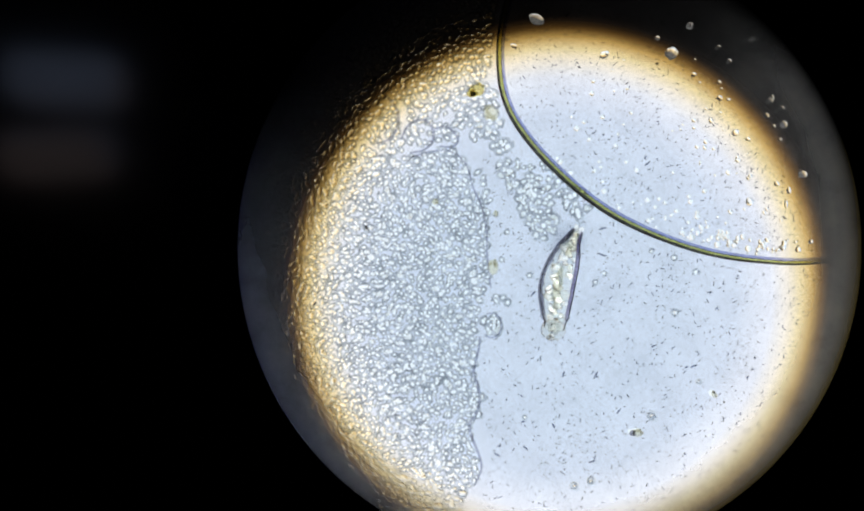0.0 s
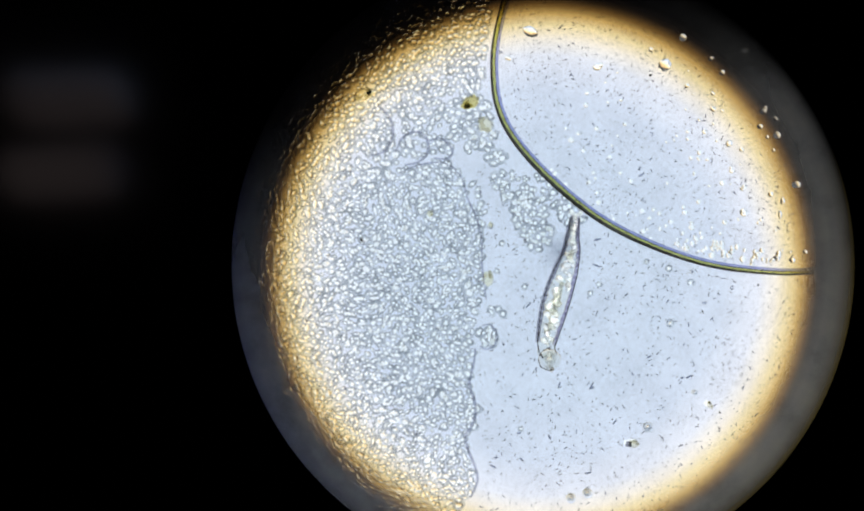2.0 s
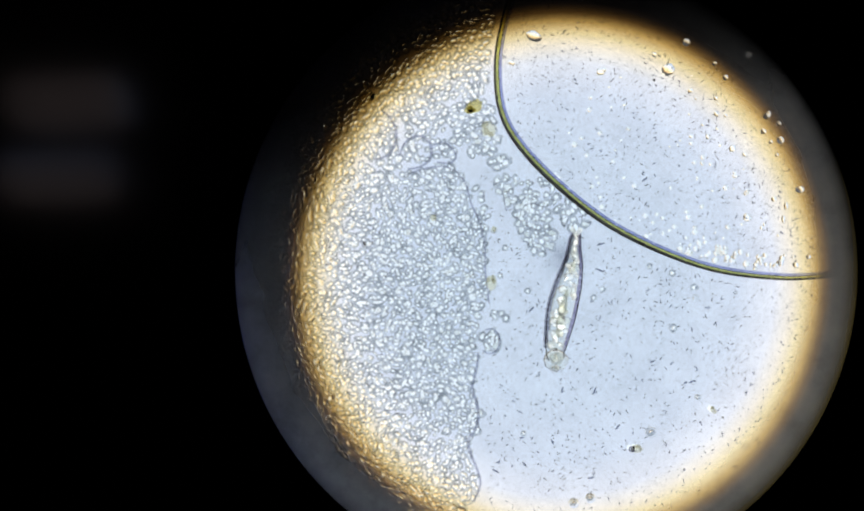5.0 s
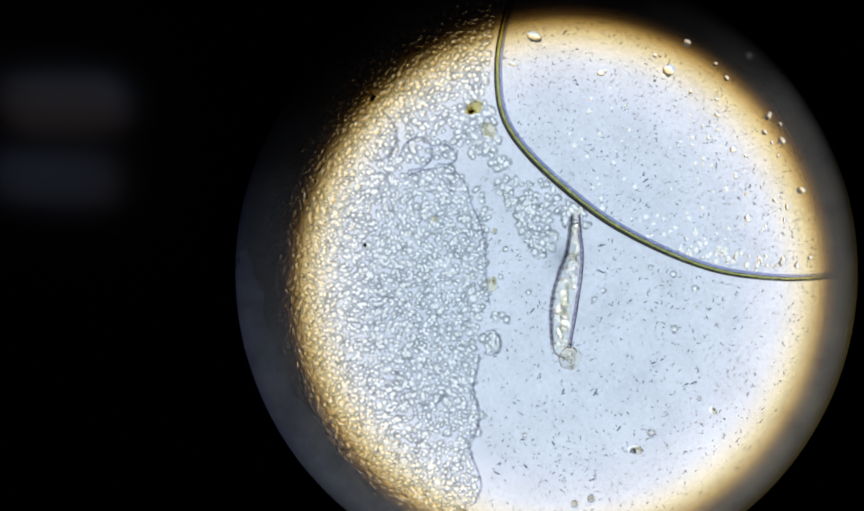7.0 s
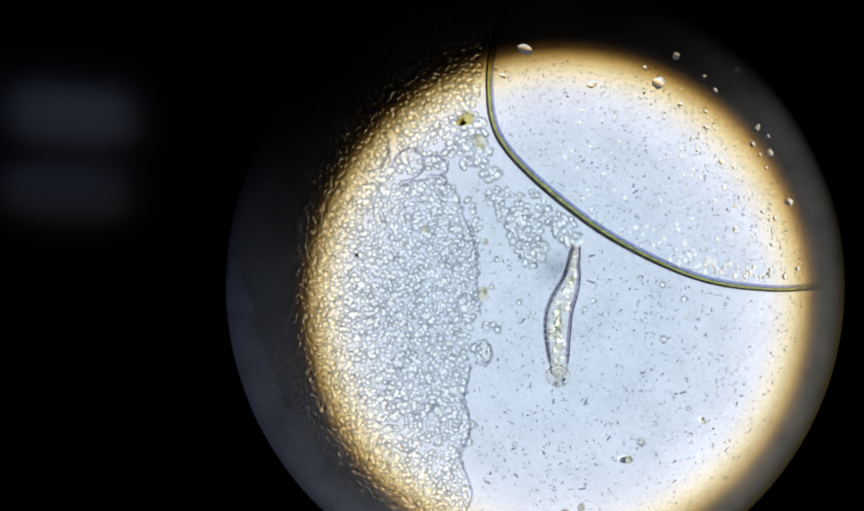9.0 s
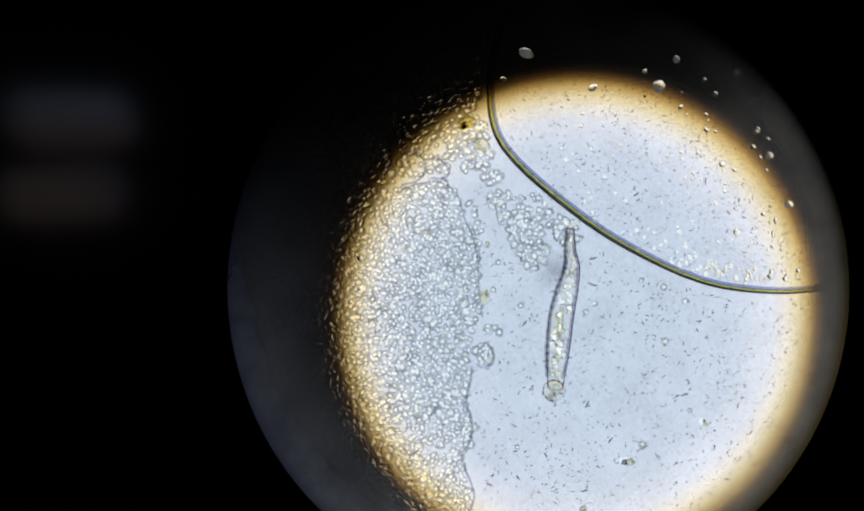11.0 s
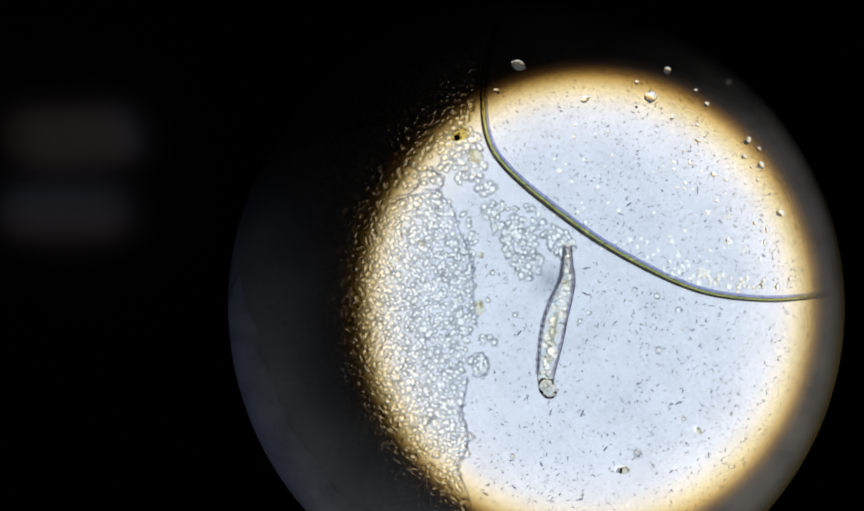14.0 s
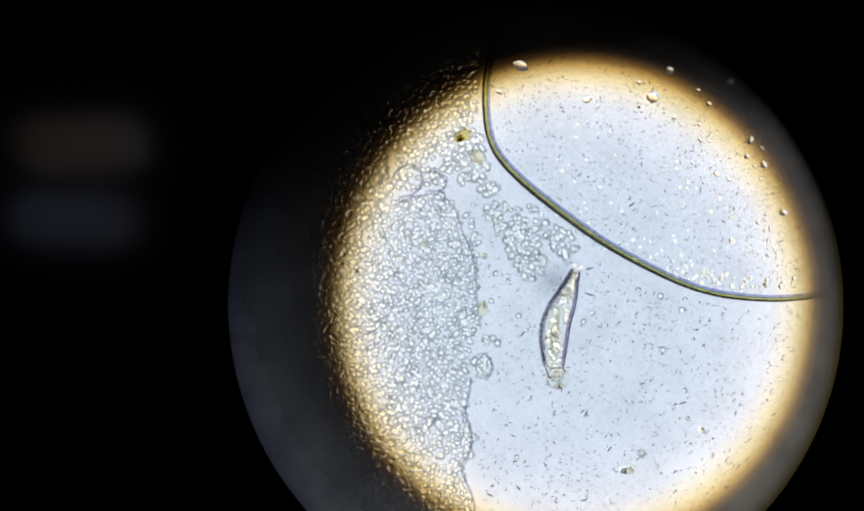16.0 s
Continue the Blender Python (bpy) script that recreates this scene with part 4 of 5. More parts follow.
def wall_piece(thick, hl, seed):
    bm = blob((thick * UNIT, hl * UNIT, thick * UNIT), 0.22, seed, 3)
    for v in bm.verts:
        v.co.y = math.copysign(abs(v.co.y / (hl * UNIT)) ** 0.3 * hl * UNIT, v.co.y)
    return bm


for side, layer, thick, inset in ((-1, "outer", 0.9, 1.4), (-1, "soft", 4.6, 2.0), (1, "outer", 0.8, 0.6), (1, "inner", 4.0, 3.4)):
    for stretch, count, hl in (("foot", 8, 8), ("trunk", 14, 9), ("head", 4, 6)):
        for k in range(count if stretch != "head" or layer == "outer" else 0):
            reach = 0.5 if stretch == "head" else 1.0
            name, mat, label = LAYERS[layer]
            p = part(name, wall_piece(thick, hl, k * 2 + side * 7 + hl) if layer == "outer" else wall_shell(thick, hl), mat, rotifer, label)
            WALLS.append((p, side, stretch, (k + 0.5) / count * reach, inset))
TOES = []
for side in (-1, 1):
    toe = part("toe", barrel(10, 4.0, 4.0, 20 + side), TOE, rotifer)
    TOES.append((toe, side))

# ---- what moves ----
LAMP_ROWS = [
    (0, pose(0.4587, -0.1816, -1.6051)),
    (0.5, pose(0.4295, -0.1626, -1.5921)),
    (1, pose(0.4079, -0.1295, -1.5790)),
    (1.5, pose(0.4204, -0.1066, -1.5783)),
    (2, pose(0.4013, -0.0817, -1.5566)),
    (2.5, pose(0.4055, -0.0685, -1.5669)),
    (3, pose(0.4130, -0.0559, -1.5838)),
    (3.5, pose(0.4407, -0.0728, -1.5933)),
    (4, pose(0.4705, -0.0814, -1.5942)),
    (6.5, pose(0.4707, -0.0853, -1.5794)),
    (7, pose(0.4640, -0.0942, -1.5606)),
    (7.5, pose(0.5177, -0.1251, -1.6225)),
    (8, pose(0.5178, -0.1437, -1.6590)),
    (8.5, pose(0.5163, -0.1576, -1.6801)),
    (9, pose(0.5092, -0.1485, -1.6928)),
    (11.3, pose(0.6151, -0.2176, -1.8441)),
    (11.5, pose(0.6192, -0.2167, -1.8274)),
    (11.6, pose(0.7194, -0.2233, -1.8694)),
    (11.7, pose(0.7205, -0.2187, -1.9029)),
    (11.8, pose(0.6962, -0.2212, -1.9099)),
    (11.9, pose(0.6691, -0.2234, -1.8999)),
    (12, pose(0.6423, -0.2309, -1.8700)),
    (12.2, pose(0.6117, -0.2351, -1.8230)),
    (12.5, pose(0.6025, -0.2414, -1.7828)),
    (13, pose(0.6171, -0.2248, -1.8284)),
    (13.5, pose(0.6022, -0.1881, -1.8155)),
    (14, pose(0.6730, -0.1388, -1.9165)),
    (14.2, pose(0.6223, -0.1562, -1.8571)),
    (14.5, pose(0.6105, -0.1469, -1.8283)),
    (14.7, pose(0.6229, -0.1372, -1.8747)),
    (14.8, pose(0.6670, -0.1332, -1.9363)),
    (14.9, pose(0.7693, -0.1015, -2.0899)),
    (15, pose(0.7558, -0.1028, -2.0752)),
    (15.1, pose(0.7377, -0.1041, -2.0530)),
    (15.2, pose(0.7245, -0.1043, -2.0349)),
    (15.4, pose(0.6628, -0.1255, -1.9115)),
    (15.6, pose(0.6344, -0.1237, -1.8854)),
    (15.8, pose(0.6080, -0.1233, -1.8398)),
    (16, pose(0.5758, -0.1232, -1.7800)),
]
OCULAR_ROWS = [
    (0, pose(0.1328, -0.0111, 0.1995, 0, 0, 0)),
    (3.5, pose(0.1321, -0.0160, 0.2000, 0, 0, 0)),
    (7, pose(0.1314, -0.0152, 0.1965, 0, 0, 0)),
    (9, pose(0.1311, -0.0158, 0.1994, 0, 0, 0)),
    (12.5, pose(0.1325, -0.0148, 0.2100, 0, 0, 0)),
    (14.5, pose(0.1381, -0.0225, 0.2064, 0, 0, 0)),
    (16, pose(0.1323, -0.0194, 0.2050, 0, 0, 0)),
]
EDGE_ROWS = [
    (0, pose(0.2542, -0.1115, -0.3346)),
    (0.5, pose(0.2402, -0.1025, -0.3270)),
    (1, pose(0.2274, -0.0797, -0.3203)),
    (1.5, pose(0.2302, -0.0624, -0.3195)),
    (2, pose(0.2150, -0.0476, -0.3094)),
    (2.5, pose(0.2105, -0.0375, -0.3158)),
    (3, pose(0.2240, -0.0373, -0.3236)),
    (3.5, pose(0.2477, -0.0532, -0.3278)),
    (4, pose(0.2634, -0.0574, -0.3286)),
    (6.5, pose(0.2644, -0.0642, -0.3215)),
    (7, pose(0.2632, -0.0684, -0.3127)),
    (7.5, pose(0.2931, -0.0828, -0.3417)),
    (8, pose(0.2943, -0.0892, -0.3589)),
    (8.5, pose(0.2941, -0.0938, -0.3702)),
    (9, pose(0.2896, -0.0874, -0.3770)),
    (11.3, pose(0.3497, -0.1119, -0.4529)),
    (11.5, pose(0.3547, -0.1121, -0.4442)),
    (11.6, pose(0.4084, -0.1153, -0.4656)),
    (11.7, pose(0.4095, -0.1126, -0.4828)),
    (11.8, pose(0.3973, -0.1133, -0.4865)),
    (11.9, pose(0.3831, -0.1140, -0.4814)),
    (12, pose(0.3687, -0.1171, -0.4662)),
    (12.2, pose(0.3651, -0.1205, -0.4414)),
    (12.5, pose(0.3680, -0.1235, -0.4199)),
    (13, pose(0.3751, -0.1086, -0.4426)),
    (13.5, pose(0.3579, -0.0907, -0.4347)),
    (14, pose(0.3998, -0.0668, -0.4865)),
    (14.2, pose(0.3697, -0.0736, -0.4563)),
    (14.5, pose(0.3586, -0.0662, -0.4421)),
    (14.7, pose(0.3632, -0.0630, -0.4648)),
    (14.8, pose(0.3851, -0.0628, -0.4958)),
    (14.9, pose(0.4401, -0.0583, -0.5739)),
    (15, pose(0.4344, -0.0554, -0.5659)),
    (15.1, pose(0.4233, -0.0550, -0.5548)),
    (15.2, pose(0.4115, -0.0566, -0.5457)),
    (15.4, pose(0.3779, -0.0575, -0.4831)),
    (15.6, pose(0.3665, -0.0547, -0.4700)),
    (15.8, pose(0.3579, -0.0566, -0.4470)),
    (16, pose(0.3462, -0.0584, -0.4166)),
]
LIGHT_ROWS = [
    (0, pose(-1.6077, 0.5629, 2.4042)),
    (1.5, pose(-1.5708, 0.5294, 2.4020)),
    (3.5, pose(-1.5729, 0.5147, 2.4000)),
    (7, pose(-1.6060, 0.5175, 2.4008)),
    (9, pose(-1.5414, 0.4884, 2.4005)),
    (12.5, pose(-1.5442, 0.4743, 2.3939)),
    (14.5, pose(-1.5037, 0.4358, 2.3928)),
    (16, pose(-1.4864, 0.4243, 2.3876)),
]
# the tubes turn their cool (0) or warm (180) side down
TUBE_TURNS = (((0, 20), (1.0, 50), (2.0, 120), (4.0, 170), (5.5, 170), (6.5, 150), (7.1, 85), (7.5, 20), (9.0, 20), (10.2, 60), (11.5, 100), (12.5, 130), (13.5, 150), (16.0, 165)),
              ((0, 130), (1.0, 160), (2.0, 160), (4.0, 160), (5.2, 90), (6.5, 30), (7.5, 20), (9.0, 40), (10.2, 100), (11.5, 160), (12.5, 165), (13.5, 110), (14.5, 50), (15.5, 15), (16.0, 15)))
POSTURES = []


def posture(t, wide, *line):
    knots = [spot(line[i], line[i + 1]) * (1 - BODY_Z) + Vector((0, 0, BODY_Z)) for i in range(0, 14, 2)]
    POSTURES.append((t, wide, glide(knots, 16)))


SPANS = {"foot": (0, 2), "trunk": (2, 4), "head": (4, 6)}


def along(whole, stretch, share, keep_off=0.0):
    """Place and heading on the body's line, within one stretch of it."""
    first, last = SPANS[stretch]
    line = whole[first * 16:last * 16 + 1]
    length = [0.0]
    for a, b in zip(line, line[1:]):
        length.append(length[-1] + (b - a).length)
    want = max(0.0, min(1.0, share)) * length[-1]
    want = max(want, min(keep_off * UNIT, length[-1])) if stretch == "foot" else want
    i = max(1, next((k for k, l in enumerate(length) if l >= want), len(line) - 1))
    f = (want - length[i - 1]) / max(1e-9, length[i] - length[i - 1])
    j = first * 16 + i
    lo, hi = max(0, j - 4), min(len(whole) - 1, j + 4)
    return line[i - 1].lerp(line[i], f), (whole[hi] - whole[lo]).normalized()


def flank(whole, wide, stretch, share, side, inset=4.0, keep_off=0.0):
    """A point on the body's outline."""
    c, d = along(whole, stretch, share, keep_off)
    if stretch == "foot":
        shrunk = max(0.0, min(1.0, (wide - 44) / 28))
        half = np.interp(share, (0, 0.5, 1), (7 + 4 * shrunk, 10.5 + 6 * shrunk, 0.35 * wide))
    elif stretch == "head":
        half = wide * np.interp(share, (0, 0.25, 0.6, 1), (0.36, 0.30, 0.27, 0.2))
    else:
        half = wide / 2 * np.interp(share, (0, 0.2, 0.45, 0.65, 0.85, 1), (0.70, 0.90, 1.0, 0.98, 0.84, 0.72))
    return c + Vector((-d.y, d.x, 0)) * (side * (half - inset) * UNIT)


def motions():
    walk(condenser, LAMP_ROWS)
    walk(eyepiece, OCULAR_ROWS)
    walk(vignette_ring, EDGE_ROWS)
    walk(ceiling_light, LIGHT_ROWS)
    for (tube, place), turns in zip(TUBES, TUBE_TURNS):
        walk(tube, [(t, Matrix.Translation(place) @ Matrix.Rotation(radians(turn), 4, "X")) for t, turn in turns])
    walk(drifter, [(0, Matrix.Translation(spot(1252, 480, 0.01))), (2.6, Matrix.Translation(spot(1254, 505, 0.01))), (4.0, Matrix.Translation(spot(1252, 525, 0.01))),
                   (6.5, Matrix.Translation(spot(1256, 548, 0.01))), (9.0, Matrix.Translation(spot(1259, 553, 0.01))), (16.0, Matrix.Translation(spot(1262, 555, 0.01)))])
    posture(0, 62, 1042, 446, 1034, 463, 1026, 481, 1007, 541, 1003, 603, 1000, 620, 997, 637)
    posture(0.1, 60, 1058, 451, 1048, 470, 1037, 490, 1006, 550, 1000, 601, 1000, 617, 1000, 633)
    posture(0.2, 48, 1068, 408, 1057, 433, 1046, 459, 1017, 539, 1000, 619, 998, 634, 995, 649)
    posture(0.3, 46, 1058, 408, 1049, 437, 1040, 467, 1012, 542, 1000, 628, 996, 642, 991, 655)
    posture(0.4, 54, 1045, 432, 1037, 452, 1028, 472, 1009, 544, 999, 614, 996, 629, 992, 644)
    posture(0.5, 51, 1047, 421, 1038, 445, 1029, 468, 1008, 546, 1000, 621, 994, 636, 988, 651)
    posture(0.6, 46, 1050, 397, 1044, 428, 1038, 459, 1010, 549, 995, 631, 990, 648, 985, 664)
    posture(0.7, 46, 1047, 407, 1040, 438, 1032, 468, 1010, 545, 994, 637, 991, 651, 987, 665)
    posture(0.8, 48, 1053, 417, 1045, 443, 1036, 470, 1010, 545, 996, 625, 993, 643, 990, 660)
    posture(0.9, 50, 1049, 428, 1039, 453, 1030, 478, 1008, 551, 995, 628, 993, 644, 990, 659)
    posture(1, 52, 1050, 429, 1040, 456, 1031, 483, 1006, 551, 998, 625, 996, 642, 995, 659)
    posture(1.1, 54, 1065, 449, 1050, 470, 1034, 491, 998, 554, 1000, 619, 1002, 634, 1005, 649)
    posture(1.2, 54, 1064, 454, 1047, 466, 1032, 483, 1000, 548, 998, 613, 1002, 631, 1005, 648)
    posture(1.3, 50, 1081, 428, 1060, 454, 1038, 485, 1000, 554, 1002, 626, 1007, 642, 1013, 659)
    posture(1.4, 46, 1081, 417, 1063, 440, 1041, 470, 1001, 550, 999, 637, 1005, 655, 1011, 673)
    posture(1.5, 48, 1051, 406, 1051, 444, 1039, 474, 1005, 554, 997, 629, 1002, 649, 1007, 669)
    posture(1.6, 52, 1055, 422, 1052, 449, 1037, 479, 1002, 554, 998, 622, 1005, 639, 1012, 656)
    posture(1.7, 50, 1060, 412, 1058, 453, 1037, 489, 997, 560, 994, 629, 1005, 643, 1015, 656)
    posture(1.8, 48, 1051, 404, 1045, 438, 1039, 472, 1009, 552, 997, 626, 1002, 646, 1007, 666)
    posture(2, 48, 1048, 400, 1043, 435, 1039, 470, 1014, 550, 996, 625, 1000, 650, 1004, 677)
    posture(2.2, 46, 1039, 400, 1053, 434, 1045, 472, 1015, 554, 993, 632, 998, 654, 1001, 679)
    posture(2.3, 46, 1039, 387, 1054, 434, 1045, 480, 1016, 560, 991, 641, 998, 659, 1005, 677)
    posture(2.5, 44, 1035, 386, 1056, 434, 1048, 482, 1015, 563, 988, 641, 998, 665, 1015, 683)
    posture(2.7, 48, 1051, 401, 1048, 442, 1044, 483, 1015, 561, 993, 643, 1000, 658, 1006, 673)
    posture(2.8, 50, 1040, 415, 1052, 443, 1046, 483, 1016, 558, 998, 633, 1000, 654, 1002, 675)
    posture(3, 56, 1039, 428, 1043, 458, 1041, 491, 1017, 555, 1004, 621, 1000, 641, 996, 661)
    posture(3.2, 62, 1040, 442, 1038, 469, 1036, 497, 1016, 552, 1008, 607, 1006, 627, 1003, 647)
    posture(3.3, 62, 1043, 448, 1039, 472, 1034, 496, 1016, 551, 1005, 609, 1004, 629, 1002, 649)
    posture(3.5, 70, 1044, 465, 1039, 482, 1034, 500, 1018, 550, 1012, 590, 1010, 611, 1008, 632)
    posture(3.6, 66, 1044, 454, 1039, 477, 1034, 499, 1016, 554, 1008, 604, 1007, 624, 1006, 644)
    posture(3.7, 56, 1052, 419, 1044, 452, 1036, 486, 1015, 557, 1005, 620, 1007, 637, 1008, 655)
    posture(3.8, 48, 1058, 393, 1056, 428, 1045, 468, 1018, 553, 1001, 633, 1005, 654, 1009, 676)
    posture(3.9, 46, 1050, 385, 1049, 426, 1048, 467, 1021, 555, 996, 641, 997, 664, 999, 687)
    posture(4, 46, 1049, 396, 1057, 436, 1046, 471, 1023, 551, 995, 641, 995, 669, 994, 696)
    posture(4.2, 46, 1052, 389, 1058, 431, 1046, 471, 1024, 551, 1002, 636, 1003, 658, 1003, 680)
    posture(5, 52, 1043, 422, 1040, 452, 1037, 482, 1020, 552, 1006, 627, 1007, 646, 1008, 664)
    posture(5.7, 48, 1045, 402, 1042, 437, 1039, 472, 1019, 547, 1007, 627, 1010, 647, 1012, 667)
    posture(6.3, 72, 1036, 457, 1031, 472, 1025, 487, 1019, 532, 1019, 582, 1019, 599, 1019, 617)
    posture(6.4, 64, 1029, 437, 1028, 455, 1027, 473, 1024, 527, 1023, 587, 1022, 604, 1020, 622)
    posture(6.5, 58, 1029, 409, 1033, 442, 1033, 472, 1023, 527, 1023, 592, 1022, 612, 1021, 632)
    posture(6.6, 50, 1040, 387, 1050, 419, 1042, 455, 1022, 526, 1021, 610, 1027, 629, 1034, 648)
    posture(6.7, 46, 1042, 384, 1054, 421, 1044, 456, 1020, 531, 1016, 616, 1022, 641, 1037, 657)
    posture(7, 48, 1041, 385, 1040, 423, 1038, 462, 1022, 539, 1016, 619, 1028, 634, 1036, 662)
    posture(7.2, 54, 1043, 420, 1041, 446, 1039, 472, 1025, 535, 1021, 604, 1023, 624, 1025, 644)
    posture(7.3, 48, 1036, 409, 1040, 439, 1043, 469, 1027, 538, 1020, 617, 1023, 635, 1025, 652)
    posture(7.5, 46, 1048, 405, 1047, 439, 1045, 473, 1025, 543, 1019, 623, 1029, 643, 1041, 661)
    posture(7.8, 46, 1046, 398, 1046, 434, 1046, 470, 1028, 545, 1027, 631, 1030, 652, 1034, 673)
    posture(8, 48, 1027, 410, 1039, 448, 1043, 476, 1031, 544, 1025, 624, 1025, 646, 1024, 667)
    posture(8.2, 50, 1059, 432, 1053, 459, 1047, 485, 1029, 548, 1025, 623, 1027, 645, 1029, 666)
    posture(8.3, 54, 1080, 456, 1066, 478, 1052, 501, 1024, 560, 1029, 622, 1033, 641, 1037, 659)
    posture(8.5, 46, 1069, 387, 1075, 430, 1060, 475, 1025, 551, 1017, 644, 1032, 668, 1052, 684)
    posture(8.7, 46, 1064, 415, 1059, 447, 1054, 480, 1028, 550, 1022, 636, 1023, 657, 1025, 678)
    posture(9, 48, 1060, 423, 1055, 455, 1050, 487, 1028, 550, 1028, 631, 1028, 652, 1028, 674)
    posture(9.2, 50, 1064, 426, 1058, 458, 1052, 489, 1030, 553, 1028, 630, 1029, 650, 1029, 670)
    posture(10, 54, 1057, 427, 1052, 457, 1047, 487, 1029, 551, 1027, 623, 1027, 643, 1027, 663)
    posture(10.7, 46, 1052, 395, 1050, 435, 1048, 475, 1028, 551, 1020, 642, 1018, 663, 1017, 684)
    posture(11.3, 44, 1043, 380, 1044, 422, 1045, 464, 1031, 549, 1020, 660, 1018, 682, 1007, 699)
    posture(11.5, 52, 1049, 451, 1044, 472, 1038, 494, 1030, 559, 1032, 625, 1030, 641, 1028, 658)
    posture(11.7, 54, 1041, 425, 1041, 452, 1040, 478, 1030, 548, 1026, 619, 1023, 638, 1019, 657)
    posture(12, 42, 1044, 368, 1043, 415, 1043, 462, 1029, 547, 1033, 658, 1027, 683, 1016, 706)
    posture(12.2, 44, 1043, 377, 1045, 422, 1046, 466, 1030, 547, 1026, 647, 1023, 670, 1020, 693)
    posture(12.5, 46, 1044, 404, 1053, 445, 1049, 480, 1031, 556, 1030, 645, 1026, 667, 1023, 689)
    posture(12.6, 54, 1045, 426, 1042, 459, 1040, 492, 1030, 557, 1026, 631, 1026, 651, 1025, 672)
    posture(12.7, 62, 1052, 451, 1048, 472, 1045, 493, 1030, 549, 1032, 610, 1033, 631, 1033, 653)
    posture(12.8, 66, 1064, 477, 1046, 487, 1029, 497, 1029, 551, 1035, 598, 1037, 619, 1039, 640)
    posture(12.9, 64, 1070, 492, 1042, 491, 1024, 502, 1026, 549, 1040, 591, 1044, 613, 1048, 636)
    posture(13, 58, 1071, 506, 1041, 496, 1012, 501, 1014, 546, 1036, 594, 1045, 614, 1054, 634)
    posture(13.1, 58, 1072, 504, 1040, 490, 1013, 500, 1018, 544, 1039, 589, 1045, 608, 1051, 627)
    posture(13.2, 58, 1068, 487, 1038, 487, 1013, 499, 1020, 544, 1030, 599, 1033, 620, 1036, 641)
    posture(13.3, 64, 1052, 458, 1044, 473, 1036, 488, 1025, 538, 1023, 594, 1023, 620, 1023, 645)
    posture(13.4, 58, 1057, 436, 1050, 462, 1043, 487, 1029, 545, 1022, 604, 1023, 624, 1025, 644)
    posture(13.5, 50, 1062, 407, 1065, 446, 1048, 471, 1030, 542, 1018, 608, 1021, 632, 1025, 656)
    posture(13.6, 44, 1060, 378, 1061, 424, 1048, 469, 1022, 541, 1010, 627, 1018, 649, 1036, 662)
    posture(13.8, 44, 1061, 394, 1055, 432, 1050, 470, 1028, 539, 1011, 627, 1016, 653, 1031, 664)
    posture(14, 44, 1054, 399, 1053, 433, 1051, 467, 1030, 532, 1011, 634, 1013, 656, 1025, 670)
    posture(14.2, 42, 1052, 373, 1066, 426, 1057, 461, 1027, 539, 1008, 639, 1016, 660, 1040, 666)
    posture(14.3, 42, 1059, 379, 1071, 426, 1060, 462, 1029, 542, 1008, 636, 1014, 659, 1038, 662)
    posture(14.4, 44, 1059, 391, 1055, 431, 1051, 471, 1027, 544, 1008, 633, 1016, 654, 1044, 656)
    posture(14.5, 40, 1055, 373, 1073, 426, 1063, 462, 1025, 544, 1004, 628, 1012, 656, 1057, 649)
    posture(14.7, 40, 1063, 377, 1068, 431, 1052, 472, 1024, 545, 1003, 639, 1013, 659, 1056, 655)
    posture(14.8, 54, 1062, 442, 1053, 462, 1045, 482, 1030, 553, 1026, 619, 1033, 638, 1039, 657)
    posture(14.9, 48, 1068, 431, 1056, 459, 1043, 487, 1017, 553, 1011, 616, 1021, 638, 1051, 641)
    posture(15, 42, 1065, 389, 1059, 426, 1055, 467, 1023, 545, 1002, 616, 1013, 649, 1057, 643)
    posture(15.2, 44, 1052, 409, 1049, 444, 1047, 480, 1021, 549, 1009, 626, 1020, 652, 1047, 659)
    posture(15.4, 42, 1053, 372, 1067, 429, 1048, 477, 1023, 550, 1009, 635, 1021, 661, 1055, 664)
    posture(15.5, 40, 1051, 372, 1066, 420, 1057, 459, 1026, 537, 1007, 628, 1017, 660, 1053, 668)
    posture(15.7, 46, 1033, 405, 1049, 451, 1042, 481, 1023, 550, 1018, 628, 1024, 649, 1030, 670)
    posture(16, 52, 1063, 443, 1055, 464, 1047, 486, 1024, 544, 1020, 612, 1025, 634, 1031, 655)
    # the drop's edge creeps inwards, most in its middle
    bulge = lambda t: math.sin(math.pi * min(1, max(0, (t - 0.33) / 0.49))) ** 2
    way = Vector((0.62, 0.78, 0))
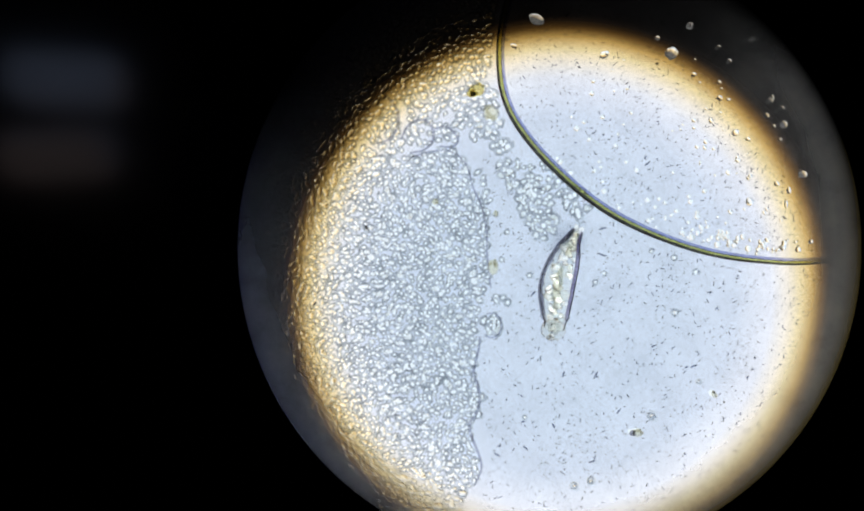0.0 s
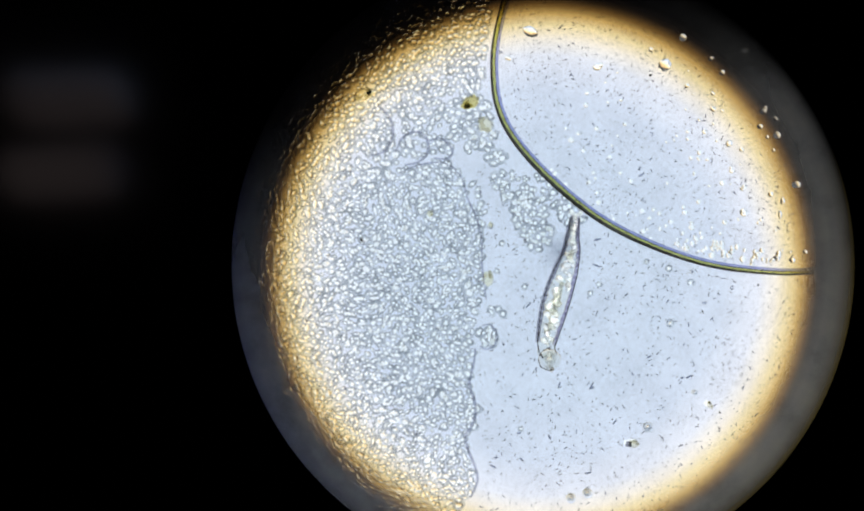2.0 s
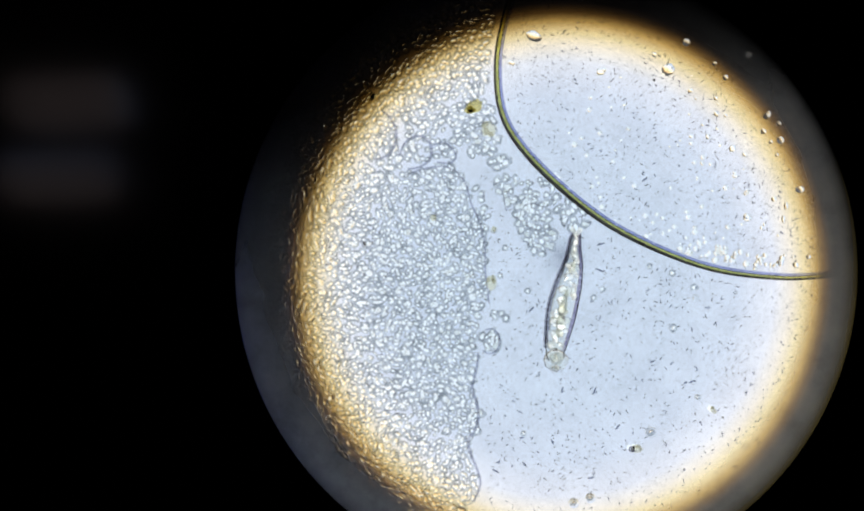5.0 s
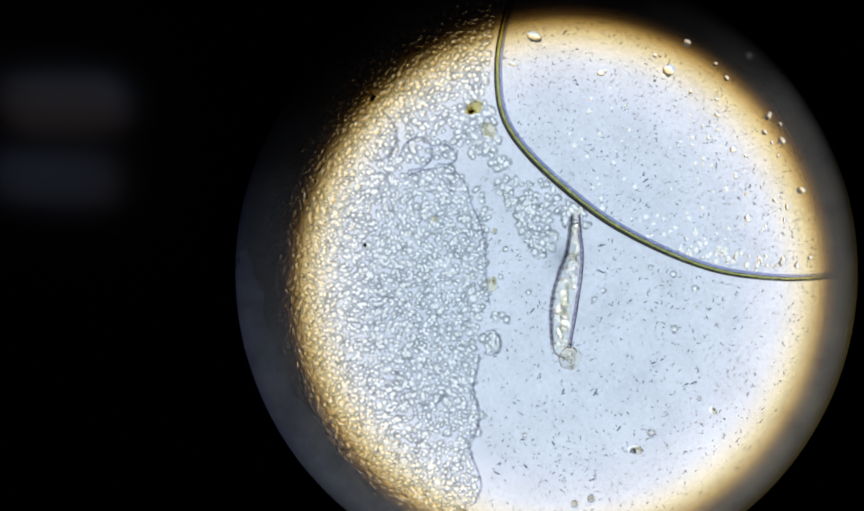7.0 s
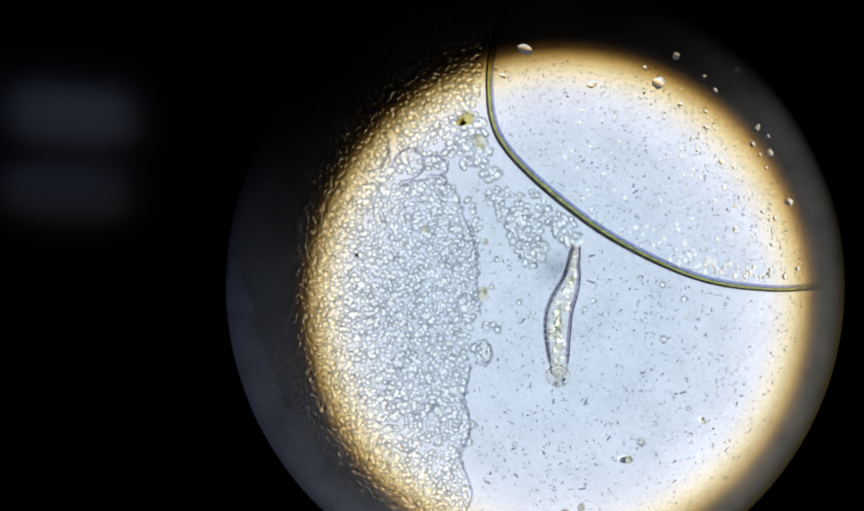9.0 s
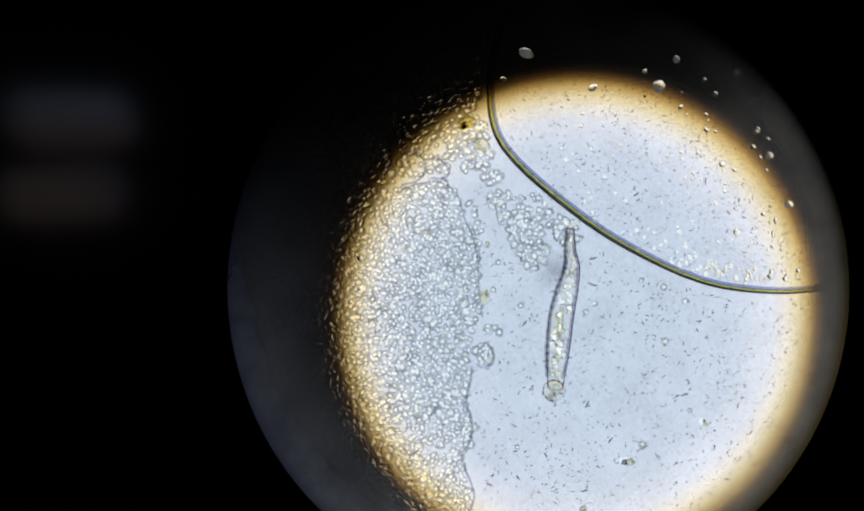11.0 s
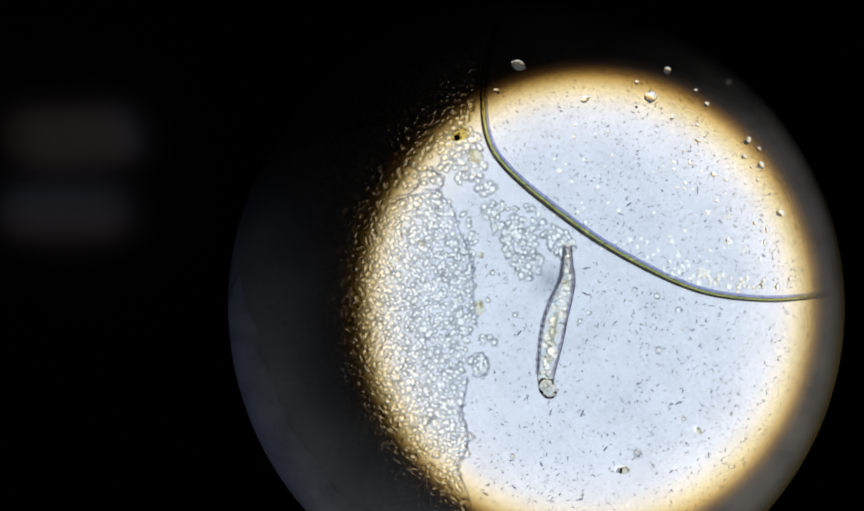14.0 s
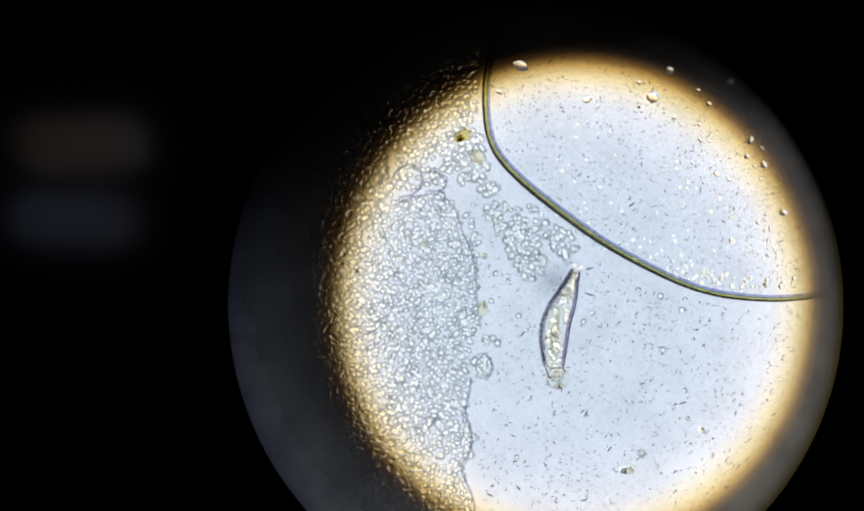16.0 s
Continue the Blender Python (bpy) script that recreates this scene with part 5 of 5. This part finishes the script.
    for piece, centre, a, b, t0, t1 in EDGE_PIECES:
        rows = []
        for t, d in ((0, -5), (3.5, 0), (7, 7), (9, 12), (11.3, 16), (12.5, 18), (14, 19), (16, 19)):
            p, q = a + way * (bulge(t0) * d * UNIT), b + way * (bulge(t1) * d * UNIT)
            turn = math.atan2((q - p).y, (q - p).x) - math.atan2((b - a).y, (b - a).x)
            rows.append((t, Matrix.Translation(centre + (p - a + q - b) / 2) @ Matrix.Rotation(turn, 4, "Z")))
        walk(piece, rows)
    for p, stretch, share, b, a in PARTS:
        rows = []
        for t, wide, whole in POSTURES:
            c, d = along(whole, stretch, share, 16.0)
            open_up = max(0.0, min(1.0, (wide - 44) / (14 if stretch == "head" else 28)))
            if p is crown:  # the crown spreads while the head is straight and folds where it bends aside
                open_up = max(0.0, min(1.0, 1.25 - (whole[64] - whole[56]).angle(whole[96] - whole[84]) / radians(60)))
            turn = math.asin(math.sqrt(open_up))
            rows.append((t, Matrix.Translation(c) @ Matrix.Rotation(math.atan2(-d.x, d.y), 4, "Z") @ Matrix.Rotation(turn, 4, "Y")))
        walk(p, rows)
    for p, stretch, share, sideways, spin in GRANULES:
        rows = []
        for t, wide, whole in POSTURES:
            c = flank(whole, wide, stretch, share, sideways, 9.0, 6.0) + Vector((0, 0, 6 * UNIT))
            rows.append((t, Matrix.Translation(c) @ Matrix.Rotation(spin, 4, "Z")))
        walk(p, rows)
    for p, side, stretch, share, inset in WALLS:
        rows = []
        for t, wide, whole in POSTURES:
            c = flank(whole, wide, stretch, share, side, inset, 5.0)
            d = flank(whole, wide, stretch, min(1, share + 0.1), side) - flank(whole, wide, stretch, max(0, share - 0.1), side)
            rows.append((t, Matrix.Translation(c) @ Matrix.Rotation(math.atan2(-d.x, d.y), 4, "Z")))
        walk(p, rows)
    for toe, side in TOES:
        rows = []
        for t, wide, whole in POSTURES:
            c, d = along(whole, "foot", 0.0)
            shrunk = max(0.0, min(1.0, (wide - 44) / 16))
            spread = 0.8 - 0.6 * shrunk
            rows.append((t, Matrix.Translation(c) @ Matrix.Rotation(math.atan2(-d.x, d.y) + side * spread, 4, "Z") @ Matrix.Translation((side * 3.5 * shrunk * UNIT, (-8 + 6 * shrunk) * UNIT, 0))))
        walk(toe, rows)


motions()
